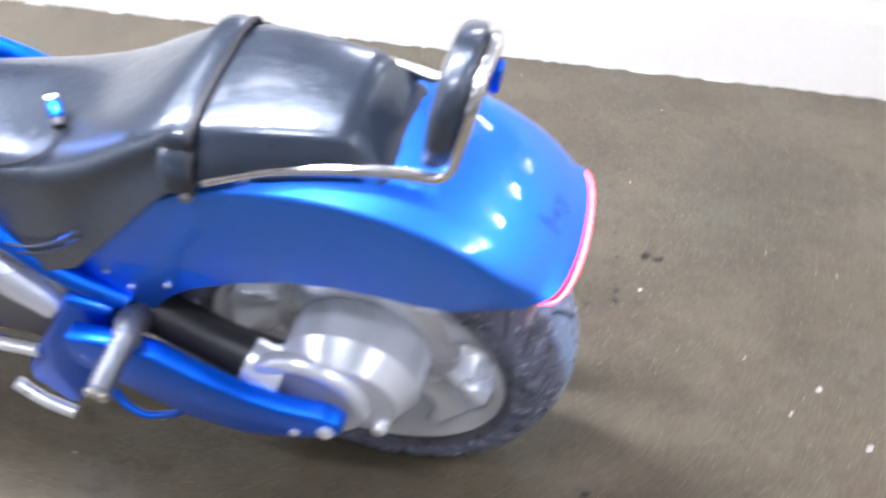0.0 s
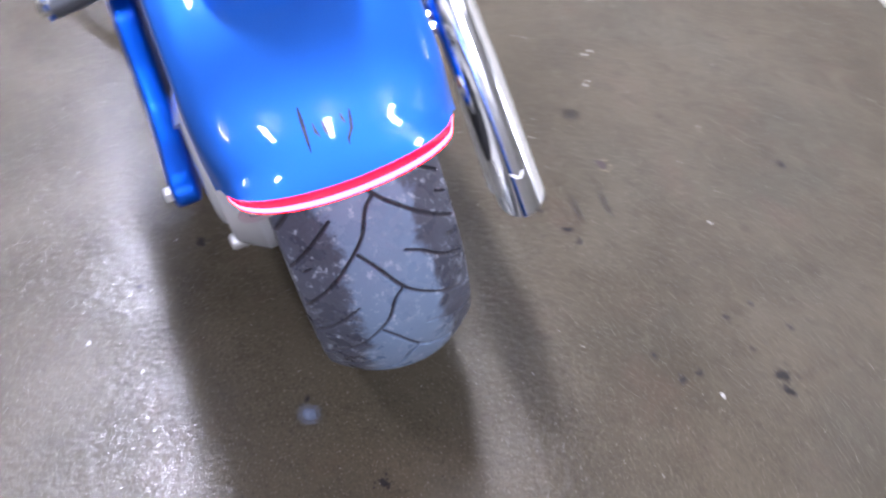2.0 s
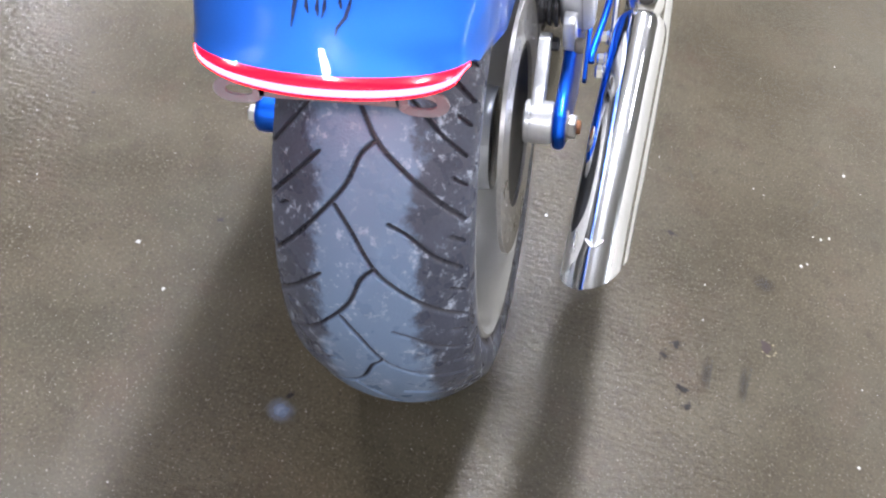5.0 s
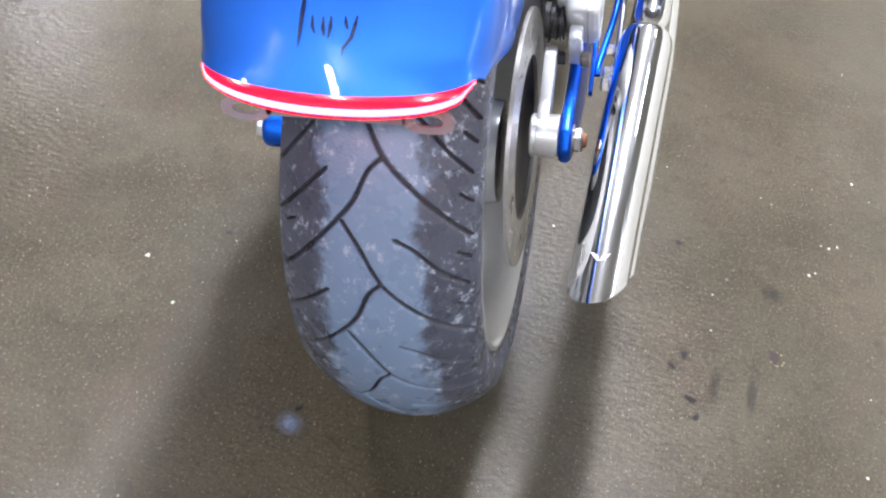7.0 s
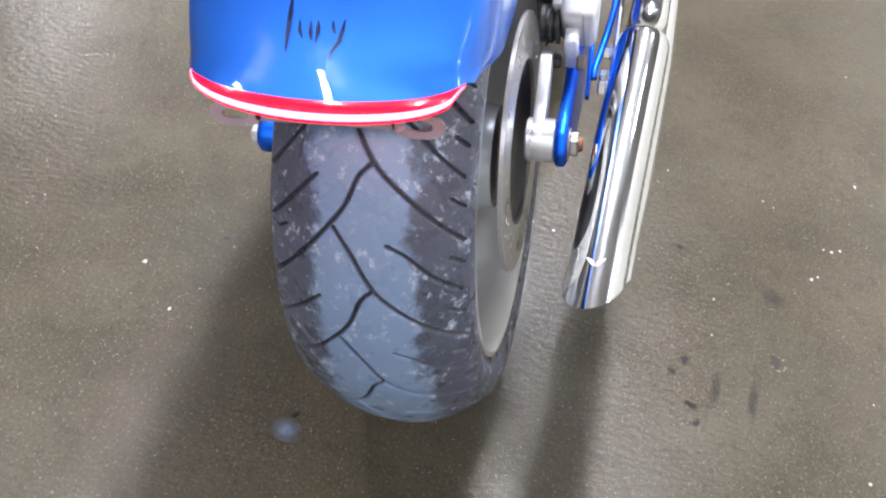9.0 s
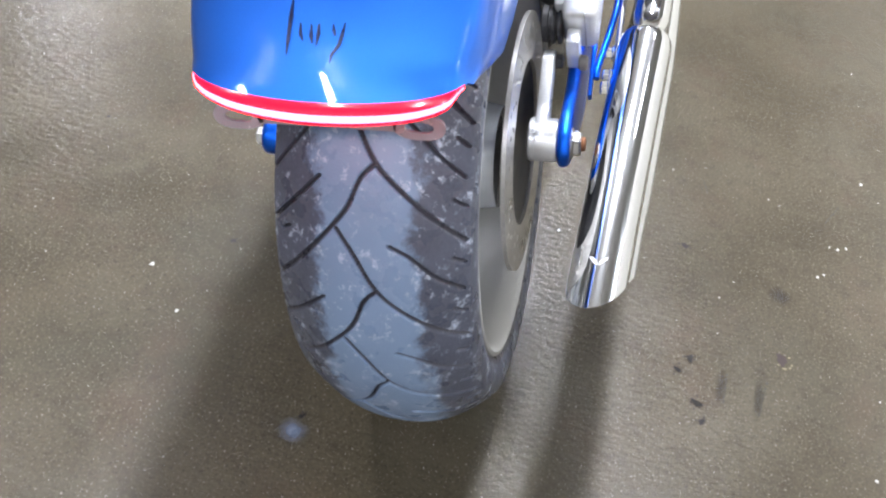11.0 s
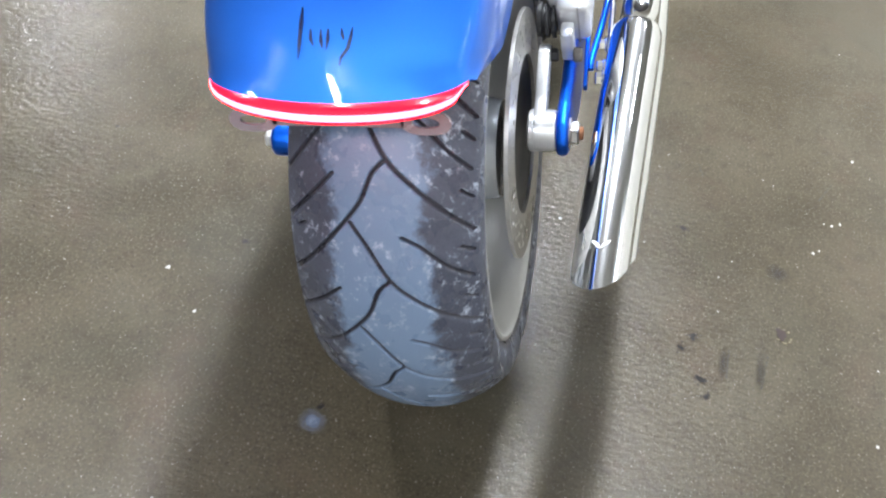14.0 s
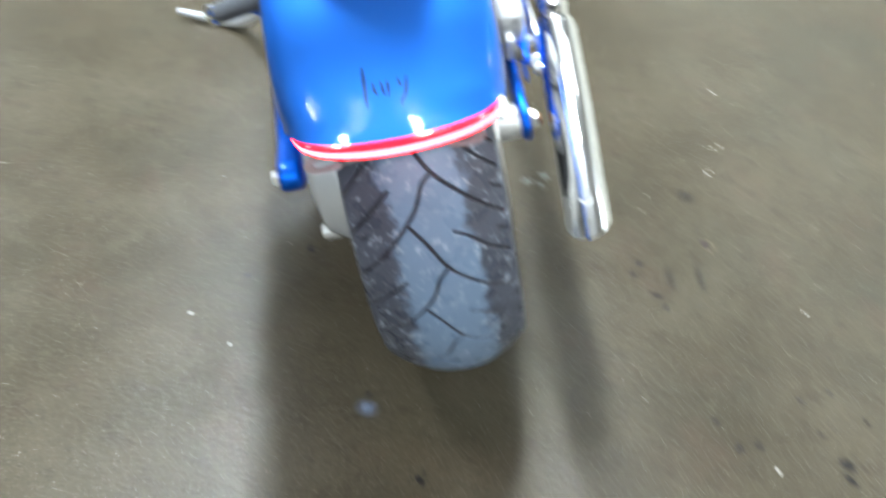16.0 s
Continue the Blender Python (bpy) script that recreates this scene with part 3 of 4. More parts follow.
nut = part("axle_nut", rod((-0.004, 0.1634, HUB_Z), (-0.004, 0.1735, HUB_Z), 0.015, n=6, bevel=0.002), STEEL, arm_right)
part("axle_thread", rod((-0.004, 0.172, HUB_Z), (-0.004, 0.1785, HUB_Z), 0.0085, n=16, bevel=0.001), RUST, nut)
part("axle_collar", lathe([(0.012, 0.111), (0.0235, 0.1115), (0.0260, 0.1135), (0.0260, 0.118), (0.0245, 0.1185), (0.0245, 0.1200), (0.0258, 0.1205), (0.0258, 0.143), (0.0245, 0.1455), (0.012, 0.146)], (-0.004, 0, HUB_Z + 0.003)), BRIGHT, arm_right)

# rear brake
caliper = part("brake_caliper", block((0.074, 0.042, 0.076), (-0.128, 0.160, 0.471), 0.009, (0, 30, 0), 3), BRIGHT, bike, "bare aluminium rear brake caliper")
part("caliper_lug", block((0.050, 0.024, 0.044), (-0.128, 0.140, 0.482), 0.005, (0, 30, 0)), BRIGHT, caliper)
part("caliper_lug", block((0.022, 0.016, 0.052), (-0.086, 0.154, 0.436), 0.003, (0, 24, 0)), BRIGHT, caliper)
part("caliper_seam", block((0.075, 0.0016, 0.077), (-0.128, 0.1665, 0.471), 0.0, (0, 30, 0)), STEEL, caliper)
part("piston_boot", lathe([(0.012, -0.012), (0.022, -0.011), (0.022, -0.005), (0.0185, -0.004), (0.0185, -0.001), (0.023, 0.0), (0.023, 0.004), (0.019, 0.005), (0.019, 0.007), (0.0235, 0.008), (0.0235, 0.012), (0.012, 0.013)], (-0.108, 0.126, 0.455), n=36), BLACK, caliper, "ribbed black rubber boot", angle=40)
part("caliper_bracket", slab([(-0.030, 0.362), (-0.085, 0.416), (-0.089, 0.432), (-0.070, 0.433), (-0.024, 0.394), (0.014, 0.378), (0.018, 0.345), (-0.018, 0.334)], 0.118, 0.133, 0.003), BRIGHT, caliper)
part("bracket_bolt", rod((-0.081, 0.131, 0.420), (-0.081, 0.142, 0.420), 0.0085, n=6, bevel=0.0015), BLACK, caliper)
part("bracket_bolt", rod((-0.079, 0.161, 0.421), (-0.079, 0.172, 0.421), 0.0095, n=16, bevel=0.002), GREY, caliper)
part("brake_hose", tube([(-0.16, 0.168, 0.500), (-0.2, 0.168, 0.49), (-0.3, 0.175, 0.46), (-0.45, 0.18, 0.43)], 0.005), FRAME_BLUE, caliper, "blue brake hose")

# exhaust pipes on the right
def muffler(name, pts, radii, cut, label):
    """A round pipe cut off aslant at its rear end."""
    path = [Vector(p) for p in pts]
    secs = []
    n = 40
    for i, p in enumerate(path):
        d = (path[min(i + 1, len(path) - 1)] - path[max(i - 1, 0)]).normalized()
        side = d.cross(Vector((0, 0, 1))).normalized()
        top = side.cross(d)
        ring = []
        for j in range(n):
            a = 2 * math.pi * j / n
            q = p + side * (radii[i] * math.cos(a)) + top * (radii[i] * math.sin(a))
            if i == len(path) - 1:
                q = q + d * (cut[0] * math.cos(a) + cut[1] * math.sin(a))
            ring.append(q)
        secs.append(ring)
    inner = []
    for ring, p in ((secs[-1], path[-1]), (secs[-2], path[-2])):
        inner.append([p + (q - p) * 0.90 for q in ring])
    return part(name, loft(secs + inner), CHROME, bike, label, angle=40)


upper = muffler("exhaust_pipe", [(-0.62, 0.249, 0.45), (-0.40, 0.246, 0.44), (-0.30, 0.242, 0.427), (-0.20, 0.238, 0.41), (-0.176, 0.2363, 0.4037), (-0.172, 0.2361, 0.4026), (-0.165, 0.2356, 0.4007), (-0.152, 0.2347, 0.3973), (0.0, 0.224, 0.357), (0.12, 0.215, 0.31), (0.166, 0.2115, 0.291)], [0.022, 0.023, 0.024, 0.0255, 0.0265, 0.0295, 0.0325, 0.0335, 0.0335, 0.033, 0.033], (0.008, 0.046), "polished chrome exhaust pipe with a slash-cut end")
muffler("exhaust_pipe", [(-0.62, 0.257, 0.385), (-0.40, 0.253, 0.378), (-0.20, 0.243, 0.345), (0.0, 0.228, 0.288), (0.06, 0.222, 0.266), (0.101, 0.2185, 0.250)], [0.022, 0.024, 0.031, 0.033, 0.033, 0.033], (0.008, 0.046), "polished chrome exhaust pipe with a slash-cut end")

# seats
def seat_sections(stations, taper, n=30):
    """stations: x, centre's y half width at the rim, top, rim height, bottom."""
    secs = []
    for x, w, top, rim, low in stations:
        ring = []
        for k in range(n):
            a = math.pi * k / (n - 1)
            c, s = math.cos(a), math.sin(a)
            ring.append((x, MID + w * taper * math.copysign(abs(c) ** 0.6, c), rim + (top - rim) * abs(s) ** 0.7))
        half = w * (1 + taper) / 2
        ring += [(x, MID - half - 0.004, (rim + low) / 2), (x, MID - w, low + 0.008), (x, MID - w * 0.93, low), (x, MID + w * 0.93, low), (x, MID + w, low + 0.008), (x, MID + half + 0.004, (rim + low) / 2)]
        secs.append(ring)
    return loft(secs)


rider = part("rider_seat", seat_sections([(-0.70, 0.09, 0.745, 0.70, 0.61), (-0.60, 0.125, 0.728, 0.68, 0.58), (-0.50, 0.150, 0.732, 0.675, 0.55), (-0.42, 0.162, 0.740, 0.68, 0.545), (-0.35, 0.164, 0.755, 0.70, 0.575), (-0.29, 0.159, 0.778, 0.722, 0.63), (-0.23, 0.152, 0.808, 0.76, 0.69), (-0.18, 0.146, 0.829, 0.79, 0.735), (-0.145, 0.142, 0.841, 0.807, 0.760), (-0.122, 0.138, 0.840, 0.810, 0.765)], 0.80), VINYL, bike, "black vinyl rider's seat with a raised back", angle=60)

for drop in (0.0, 0.016):
    part("welt", tube([(-0.66, MID - 0.108, 0.655 - drop), (-0.58, MID - 0.132, 0.625 - drop), (-0.50, MID - 0.149, 0.606 - drop), (-0.43, MID - 0.1595, 0.606 - drop), (-0.37, MID - 0.161, 0.630 - drop), (-0.32, MID - 0.159, 0.665 - drop)], 0.0024, n=8), VINYL, rider)


def pillion_bm():
    """A wedge of a pad: a nearly flat top with rolled edges, leaning sides and a sloping tail."""
    secs = []
    for x, w, crease, top, low in ((-0.118, 0.136, 0.098, 0.836, 0.768), (-0.10, 0.131, 0.099, 0.841, 0.771), (-0.05, 0.122, 0.093, 0.842, 0.777), (0.00, 0.114, 0.086, 0.841, 0.780), (0.058, 0.103, 0.077, 0.838, 0.780), (0.073, 0.099, 0.074, 0.834, 0.780), (0.083, 0.096, 0.073, 0.825, 0.779), (0.108, 0.089, 0.071, 0.787, 0.771), (0.124, 0.083, 0.068, 0.770, 0.763)):
        h = top - low
        half = [(w * 0.95, low), (w, low + h * 0.1), (w * 0.985, low + h * 0.25), (crease + (w - crease) * 0.42, low + h * 0.66), (crease + 0.006, top - 0.012 * h / 0.06), (crease + 0.001, top - 0.0055 * h / 0.06), (crease - 0.009, top - 0.002), (crease * 0.6, top + 0.003 * h / 0.06), (crease * 0.25, top + 0.005 * h / 0.06)]
        secs.append([(x, MID + y, z) for y, z in half] + [(x, MID - y, z) for y, z in reversed(half)])
    return loft(secs)


part("pillion_seat", pillion_bm(), VINYL, bike, "black vinyl passenger's seat pad with a creased flat top", angle=60)

# passenger's backrest and chrome rail
rail_pts = [(-0.108, -0.139, 0.775), (-0.03, -0.122, 0.791), (0.07, -0.106, 0.795), (0.14, -0.094, 0.788), (0.176, -0.090, 0.783), (0.195, -0.088, 0.797), (0.210, -0.084, 0.84), (0.222, -0.076, 0.880), (0.229, -0.060, 0.905), (0.233, -0.034, 0.917)]
full = rail_pts + [(x, 2 * MID - y, z) for x, y, z in reversed(rail_pts)]
rail = part("grab_rail", tube(full, 0.0085), CHROME, bike, "polished chrome rail round the passenger's seat")
for sy in (-1, 1):
    part("rail_mount", block((0.018, 0.012, 0.03), (-0.06, MID + sy * 0.113, 0.778), 0.003), CHROME, rail)
    part("rail_mount", block((0.018, 0.012, 0.03), (0.10, MID + sy * 0.088, 0.782), 0.003), CHROME, rail)


def pad_bm():
    secs = []
    for k, (h, w) in enumerate(((0.0, 0.070), (0.012, 0.084), (0.05, 0.088), (0.085, 0.082), (0.113, 0.064), (0.130, 0.038), (0.135, 0.015))):
        x, z = 0.172 + h * 0.27, 0.797 + h
        d = 0.021 if 0 < k < 5 else 0.016
        secs.append([(x + d * math.copysign(abs(math.sin(t)) ** 0.6, math.sin(t)), MID + w * math.copysign(abs(math.cos(t)) ** 0.5, math.cos(t)), z) for t in (2 * math.pi * j / 28 for j in range(28))])
    return loft(secs)


backrest = part("backrest", pad_bm(), VINYL, bike, "padded black vinyl passenger's backrest", angle=50)
part("bracket", block((0.014, 0.024, 0.042), (0.224, MID + 0.045, 0.842), 0.005, (0, 12, 0), 3), FRAME_BLUE, backrest, "blue painted backrest bracket")

# a padded band over the joint of the seats, and the narrow strap beside it
def band_bm(x0, x1, thick, bulge=0.0):
    secs = []
    xs = [x0 + 0.001, x1 - 0.001, x1, x1 - (x1 - x0) * 0.2, (x0 + x1) / 2, x0 + (x1 - x0) * 0.2, x0]
    ups = [0, 0, thick * 0.4, thick, thick + bulge, thick, thick * 0.4]
    flank = [(MID + 0.143, 0.766), (MID + 0.141, 0.785), (MID + 0.132, 0.803)]
    crown = []
    for k in range(25):
        a = math.pi * k / 24
        c, sn = math.cos(a), math.sin(a)
        crown.append((MID + 0.116 * math.copysign(abs(c) ** 0.6, c), 0.815 + 0.030 * abs(sn) ** 0.7))
    line = flank + crown + [(2 * MID - y, z) for y, z in reversed(flank)]
    mid = Vector((MID, 0.74))
    for y, z in line:
        out = (Vector((y, z)) - mid).normalized()
        secs.append([(x, y + out.x * u, z + out.y * u) for x, u in zip(xs, ups)])
    return loft(secs)


part("seat_band", band_bm(-0.160, -0.124, 0.004, 0.001), VINYL, bike, "padded black vinyl band behind the rider's seat")
strap = part("seat_strap", band_bm(-0.123, -0.113, 0.0045), BLACK, bike, "black strap across the joint of the seats")
part("strap_bolt", rod((-0.128, MID - 0.152, 0.762), (-0.128, MID - 0.136, 0.762), 0.008, bevel=0.003), GREY, strap)

# mark on the fender's tail
mark = part("fender_mark", stroke([(52.6, -0.148), (50.5, -0.152), (47.5, -0.160), (45.4, -0.166)], [0.0006, 0.0016, 0.0014, 0.0003]), EMBLEM, fender, "slender dark strokes", smooth=False)
for pts, w in (
    ([(49.6, -0.105), (48.2, -0.103), (47.3, -0.090)], [0.0005, 0.0014, 0.0004]),
    ([(49.5, -0.055), (48.0, -0.053), (47.0, -0.045)], [0.0005, 0.0014, 0.0004]),
    ([(49.6, -0.020), (48.2, -0.019), (46.7, -0.026)], [0.0006, 0.0014, 0.0003]),
    ([(49.7, 0.045), (48.8, 0.050), (48.1, 0.058)], [0.0004, 0.0013, 0.0006]),
    ([(49.9, 0.098), (48.4, 0.090), (47.0, 0.080), (45.6, 0.048), (44.6, 0.044)], [0.0004, 0.0014, 0.0014, 0.0010, 0.0003]),
):
    part("stroke", stroke(pts, w), EMBLEM, mark, smooth=False)


# plate bracket under the lamp
def slot_tab(y, wide):
    """A flat bar end with an oblong slot."""
    n = 24
    ring = lambda rx, ry, x: [(x, y + rx * math.copysign(abs(math.cos(t)) ** 0.7, math.cos(t)), 0.566 + ry * math.sin(t)) for t in (2 * math.pi * k / n for k in range(n))]
    bm = loft([ring(wide, 0.013, 0.288), ring(wide, 0.013, 0.291), ring(wide * 0.55, 0.0055, 0.291), ring(wide * 0.55, 0.0055, 0.288), ring(wide, 0.013, 0.288)], caps=False)
    bmesh.ops.remove_doubles(bm, verts=bm.verts, dist=1e-6)
    return bm


plate_bar = part("plate_bracket", block((0.003, 0.13, 0.02), (0.2895, -0.025, 0.570), 0.001), CLEAR, bike, "smoky bracket bar without a plate")
part("slot_tab", slot_tab(-0.108, 0.024), CLEAR, plate_bar)
part("slot_tab", slot_tab(0.060, 0.024), CLEAR, plate_bar)

# frame and engine side ahead of the wheel
side = part("frame_plate", slab([(-0.415, 0.49), (-0.335, 0.475), (-0.345, 0.43), (-0.395, 0.335), (-0.45, 0.24), (-0.50, 0.165), (-0.545, 0.122), (-0.605, 0.20), (-0.585, 0.25), (-0.48, 0.39)], -0.178, -0.14, 0.014, 3), FRAME_BLUE, bike, "blue painted frame casting")
part("step_edge", tube([(-0.63, -0.186, 0.19), (-0.59, -0.190, 0.152), (-0.545, -0.186, 0.115)], 0.013), BRIGHT, side, "worn bright metal edge")
part("frame_tube", tube([(-0.66, -0.135, 0.72), (-0.56, -0.150, 0.665), (-0.47, -0.158, 0.60), (-0.40, -0.160, 0.535), (-0.32, -0.150, 0.475)], 0.017), FRAME_BLUE, bike, "blue painted frame tube")
part("frame_tube", tube([(-0.66, 0.12, 0.72), (-0.56, 0.135, 0.665), (-0.47, 0.142, 0.60), (-0.40, 0.145, 0.535), (-0.32, 0.135, 0.475)], 0.017), FRAME_BLUE, bike, "blue painted frame tube")
part("engine_cover", tube([(-0.66, -0.140, 0.655), (-0.59, -0.147, 0.585), (-0.515, -0.152, 0.495), (-0.458, -0.155, 0.430)], [0.040, 0.038, 0.034, 0.026]), CAST, bike, "bright alloy engine side cover")
part("crankcase", block((0.26, 0.24, 0.22), (-0.60, -0.01, 0.36), 0.03, (0, 8, 0), 3), GREY, bike, "grey cast engine case")
part("chrome_link", tube([(-0.70, -0.165, 0.288), (-0.622, -0.170, 0.293), (-0.54, -0.172, 0.299)], 0.012), BRIGHT, bike, "bright linkage rod")
peg = part("foot_peg", rod((-0.284, -0.212, 0.490), (-0.294, -0.300, 0.472), 0.0165, bevel=0.003), DARK_ALLOY, bike, "ribbed grey passenger's foot peg")
part("peg_cap", rod((-0.2938, -0.298, 0.4724), (-0.2955, -0.314, 0.4692), 0.0190, bevel=0.005), CHROME, peg, "chrome end cap")
part("peg_mount", tube([(-0.305, -0.165, 0.455), (-0.296, -0.190, 0.478), (-0.284, -0.222, 0.484)], [0.024, 0.023, 0.020], n=16), DARK_ALLOY, peg)
part("hose", tube([(-0.43, -0.175, 0.265), (-0.41, -0.19, 0.215), (-0.37, -0.20, 0.20), (-0.33, -0.20, 0.212), (-0.29, -0.20, 0.237), (-0.27, -0.195, 0.27)], 0.007), FRAME_BLUE, bike, "blue hose")
peg_right = part("foot_peg", rod((-0.285, 0.190, 0.501), (-0.290, 0.300, 0.500), 0.0155, bevel=0.003), GREY, bike, "ribbed dark passenger's foot peg")
part("peg_cap", rod((-0.2899, 0.298, 0.500), (-0.2905, 0.312, 0.499), 0.016, bevel=0.004), CHROME, peg_right, "chrome end cap")
part("peg_mount", block((0.045, 0.045, 0.05), (-0.285, 0.180, 0.495), 0.008, (0, 20, 0)), CHROME, peg_right)
part("side_guard", slab([(-0.20, 0.545), (-0.175, 0.50), (-0.20, 0.43), (-0.32, 0.40), (-0.46, 0.44), (-0.46, 0.56)], 0.095, 0.150, 0.012, 3), BLACK, bike, "black plastic guard ahead of the brake caliper")
part("guard_pipe", tube([(-0.185, 0.158, 0.49), (-0.24, 0.160, 0.505), (-0.32, 0.155, 0.53), (-0.42, 0.15, 0.56)], 0.006), GREY, bike)
part("inner_guard", block((0.10, 0.20, 0.24), (-0.37, 0.0, 0.40), 0.02, (0, 15, 0)), BLACK, bike, "black plastic inner guard")
part("shock_body", rod((-0.33, 0.03, 0.30), (-0.30, 0.03, 0.56), 0.03, bevel=0.004), BLACK, bike, "black shock absorber")

part("shaft_housing", tube([(-0.10, -0.145, 0.352), (-0.20, -0.140, 0.385), (-0.30, -0.130, 0.43), (-0.40, -0.12, 0.47)], [0.040, 0.036, 0.036, 0.042]), BLACK, bike, "dark drive shaft housing")
for dx, dz in ((-0.33, 0.545), (-0.30, 0.515), (-0.235, 0.535)):
    part("frame_bolt", rod((dx, -0.152, dz), (dx, -0.146, dz), 0.0045, n=6, bevel=0.001), BRIGHT, bike)

# ribs on the foot peg
for k in range(9):
    a, b = Vector((-0.284, -0.212, 0.490)), Vector((-0.294, -0.300, 0.472))
    p = a.lerp(b, 0.10 + 0.095 * k)
    part("rib", rod(p, p + (b - a) * 0.045, 0.0180, n=18), DARK_ALLOY, peg)

# pipe brackets, bolts and the small mark on the upper pipe
bracket = part("pipe_bracket", slab([(-0.30, 0.43), (-0.24, 0.43), (-0.085, 0.385), (-0.08, 0.360), (-0.18, 0.345), (-0.30, 0.38)], 0.199, 0.205, 0.002), CHROME, bike, "chrome bracket that carries the exhaust pipes")
for bx, bz, br in ((-0.100, 0.374, 0.0095), (-0.122, 0.379, 0.0075), (-0.162, 0.388, 0.0075)):
    part("bolt", rod((bx, 0.186, bz), (bx, 0.200, bz), br, n=6, bevel=0.002), CHROME, bracket)
    part("bolt_washer", rod((bx, 0.195, bz), (bx, 0.1985, bz), br * 1.35, n=20, bevel=0.001), CHROME, bracket)
part("pipe_clamp", lathe([(0.031, -0.011), (0.0355, -0.010), (0.0355, 0.010), (0.031, 0.011)], (0, 0, 0), "x", 40), CHROME, upper).matrix_basis = pose(-0.34, 0.2436, 0.431, 0, 9, 3)
wing = bmesh.new()
for sx in (-1, 1):
    wing.faces.new([wing.verts.new(v) for v in ((0.001, 0.0006 * sx, 0.0), (-0.003, 0.005 * sx, 0.0003), (-0.006, 0.0115 * sx, -0.0014), (-0.0015, 0.009 * sx, -0.0006), (0.004, 0.004 * sx, 0.0003), (0.0055, 0.0006 * sx, 0.0))])
part("pipe_mark", wing, FIXTURE, upper, "small pale mark", smooth=False).matrix_basis = pose(0.170, 0.211, 0.3262, 0, 24, 0)
part("brake_line", tube([(-0.115, 0.179, 0.378), (-0.13, 0.180, 0.386), (-0.20, 0.190, 0.404), (-0.27, 0.194, 0.412), (-0.40, 0.19, 0.42)], 0.0045), FRAME_BLUE, bike, "blue brake line")
part("line_bracket", slab([(-0.096, 0.358), (-0.092, 0.368), (-0.14, 0.405), (-0.20, 0.43), (-0.20, 0.415), (-0.14, 0.385)], 0.171, 0.176, 0.0015), FRAME_BLUE, bike, "blue painted line bracket")

# unseen engine and tank, added as rough shapes that shade the floor under the bike
engine = part("engine", block((0.42, 0.26, 0.34), (-0.88, 0.0, 0.38), 0.05, (0, 0, 0), 3), GREY, bike, "grey cast engine block")
for tilt, ex in ((26, -0.80), (-26, -0.98)):
    part("cylinder", rod((ex, 0.0, 0.50), (ex + 0.22 * math.sin(radians(tilt)), 0.0, 0.50 + 0.22 * math.cos(radians(tilt))), 0.075, n=24, bevel=0.01), GREY, engine)
part("fuel_tank", tube([(-0.64, 0, 0.74), (-0.76, 0, 0.80), (-0.92, 0, 0.86), (-1.08, 0, 0.90), (-1.16, 0, 0.90)], [0.05, 0.10, 0.125, 0.10, 0.04], n=24), BLUE, bike, "glossy blue fuel tank")

# side stand
stand = part("side_stand", tube([(-0.66, -0.135, 0.24), (-0.78, -0.24, 0.19), (-0.89, -0.345, 0.145)], 0.012), FRAME_BLUE, bike, "blue side stand leg with a bright foot")
part("stand_foot", tube([(-0.875, -0.325, 0.15), (-0.92, -0.39, 0.112), (-0.945, -0.45, 0.116), (-0.97, -0.53, 0.140)], [0.014, 0.015, 0.012, 0.008]), CAST, stand, "bright metal foot")

# a small plug on the rider's seat
plug = new("key_fob")
tagged(plug, "small blue key fob with a black cord on the seat", "key fob")
plug.matrix_world = pose(0, 0, 0, LEAN, 0, 0) @ pose(-0.365, -0.055, 0.772, 0, 14, -55)
part("case", block((0.030, 0.018, 0.014), (0, 0, 0), 0.005, segs=3), FRAME_BLUE, plug)
part("ring", block((0.010, 0.020, 0.016), (-0.018, 0, 0), 0.003), CHROME, plug)
part("end", block((0.016, 0.018, 0.014), (0.022, 0, 0), 0.004), BLACK, plug)
part("cord", tube([(0.028, 0, -0.002), (0.05, -0.02, -0.008), (0.05, -0.06, -0.02), (0.02, -0.12, -0.045)], 0.0025, n=8), BLACK, plug)


# ---- marks on the floor ----
def blot(cx, cy, r, seed, stretch=1.0, turn=0.0, n=20):
    """An uneven round outline."""
    rnd = random.Random(seed)
    ph = [rnd.uniform(0, 6.28) for _ in range(3)]
    ring = []
    for k in range(n):
        a = 2 * math.pi * k / n
        d = r * (1 + 0.22 * math.sin(2 * a + ph[0]) + 0.15 * math.sin(3 * a + ph[1]) + 0.10 * math.sin(5 * a + ph[2]))
        x, y = d * math.cos(a) * stretch, d * math.sin(a)
        ring.append((cx + x * math.cos(turn) - y * math.sin(turn), cy + x * math.sin(turn) + y * math.cos(turn)))
    return ring


def spatter(cx, cy, r, seed, count):
    """A spot that frays into small drops."""
    rnd = random.Random(seed)
    out = [blot(cx, cy, r * 0.6, seed, 1.3, seed)]
    for k in range(count):
        a, d = rnd.uniform(0, 6.28), abs(rnd.gauss(0, 0.75)) * r
        out.append(blot(cx + d * math.cos(a) * 1.3, cy + d * math.sin(a), r * rnd.uniform(0.05, 0.22), seed * 31 + k, 1.2, a, 8))
    return out


def flat(rings, z):
    bm = bmesh.new()
    for ring in rings:
        z += 0.000002
        bm.faces.new([bm.verts.new((x, y, z)) for x, y in ring])
    return bm


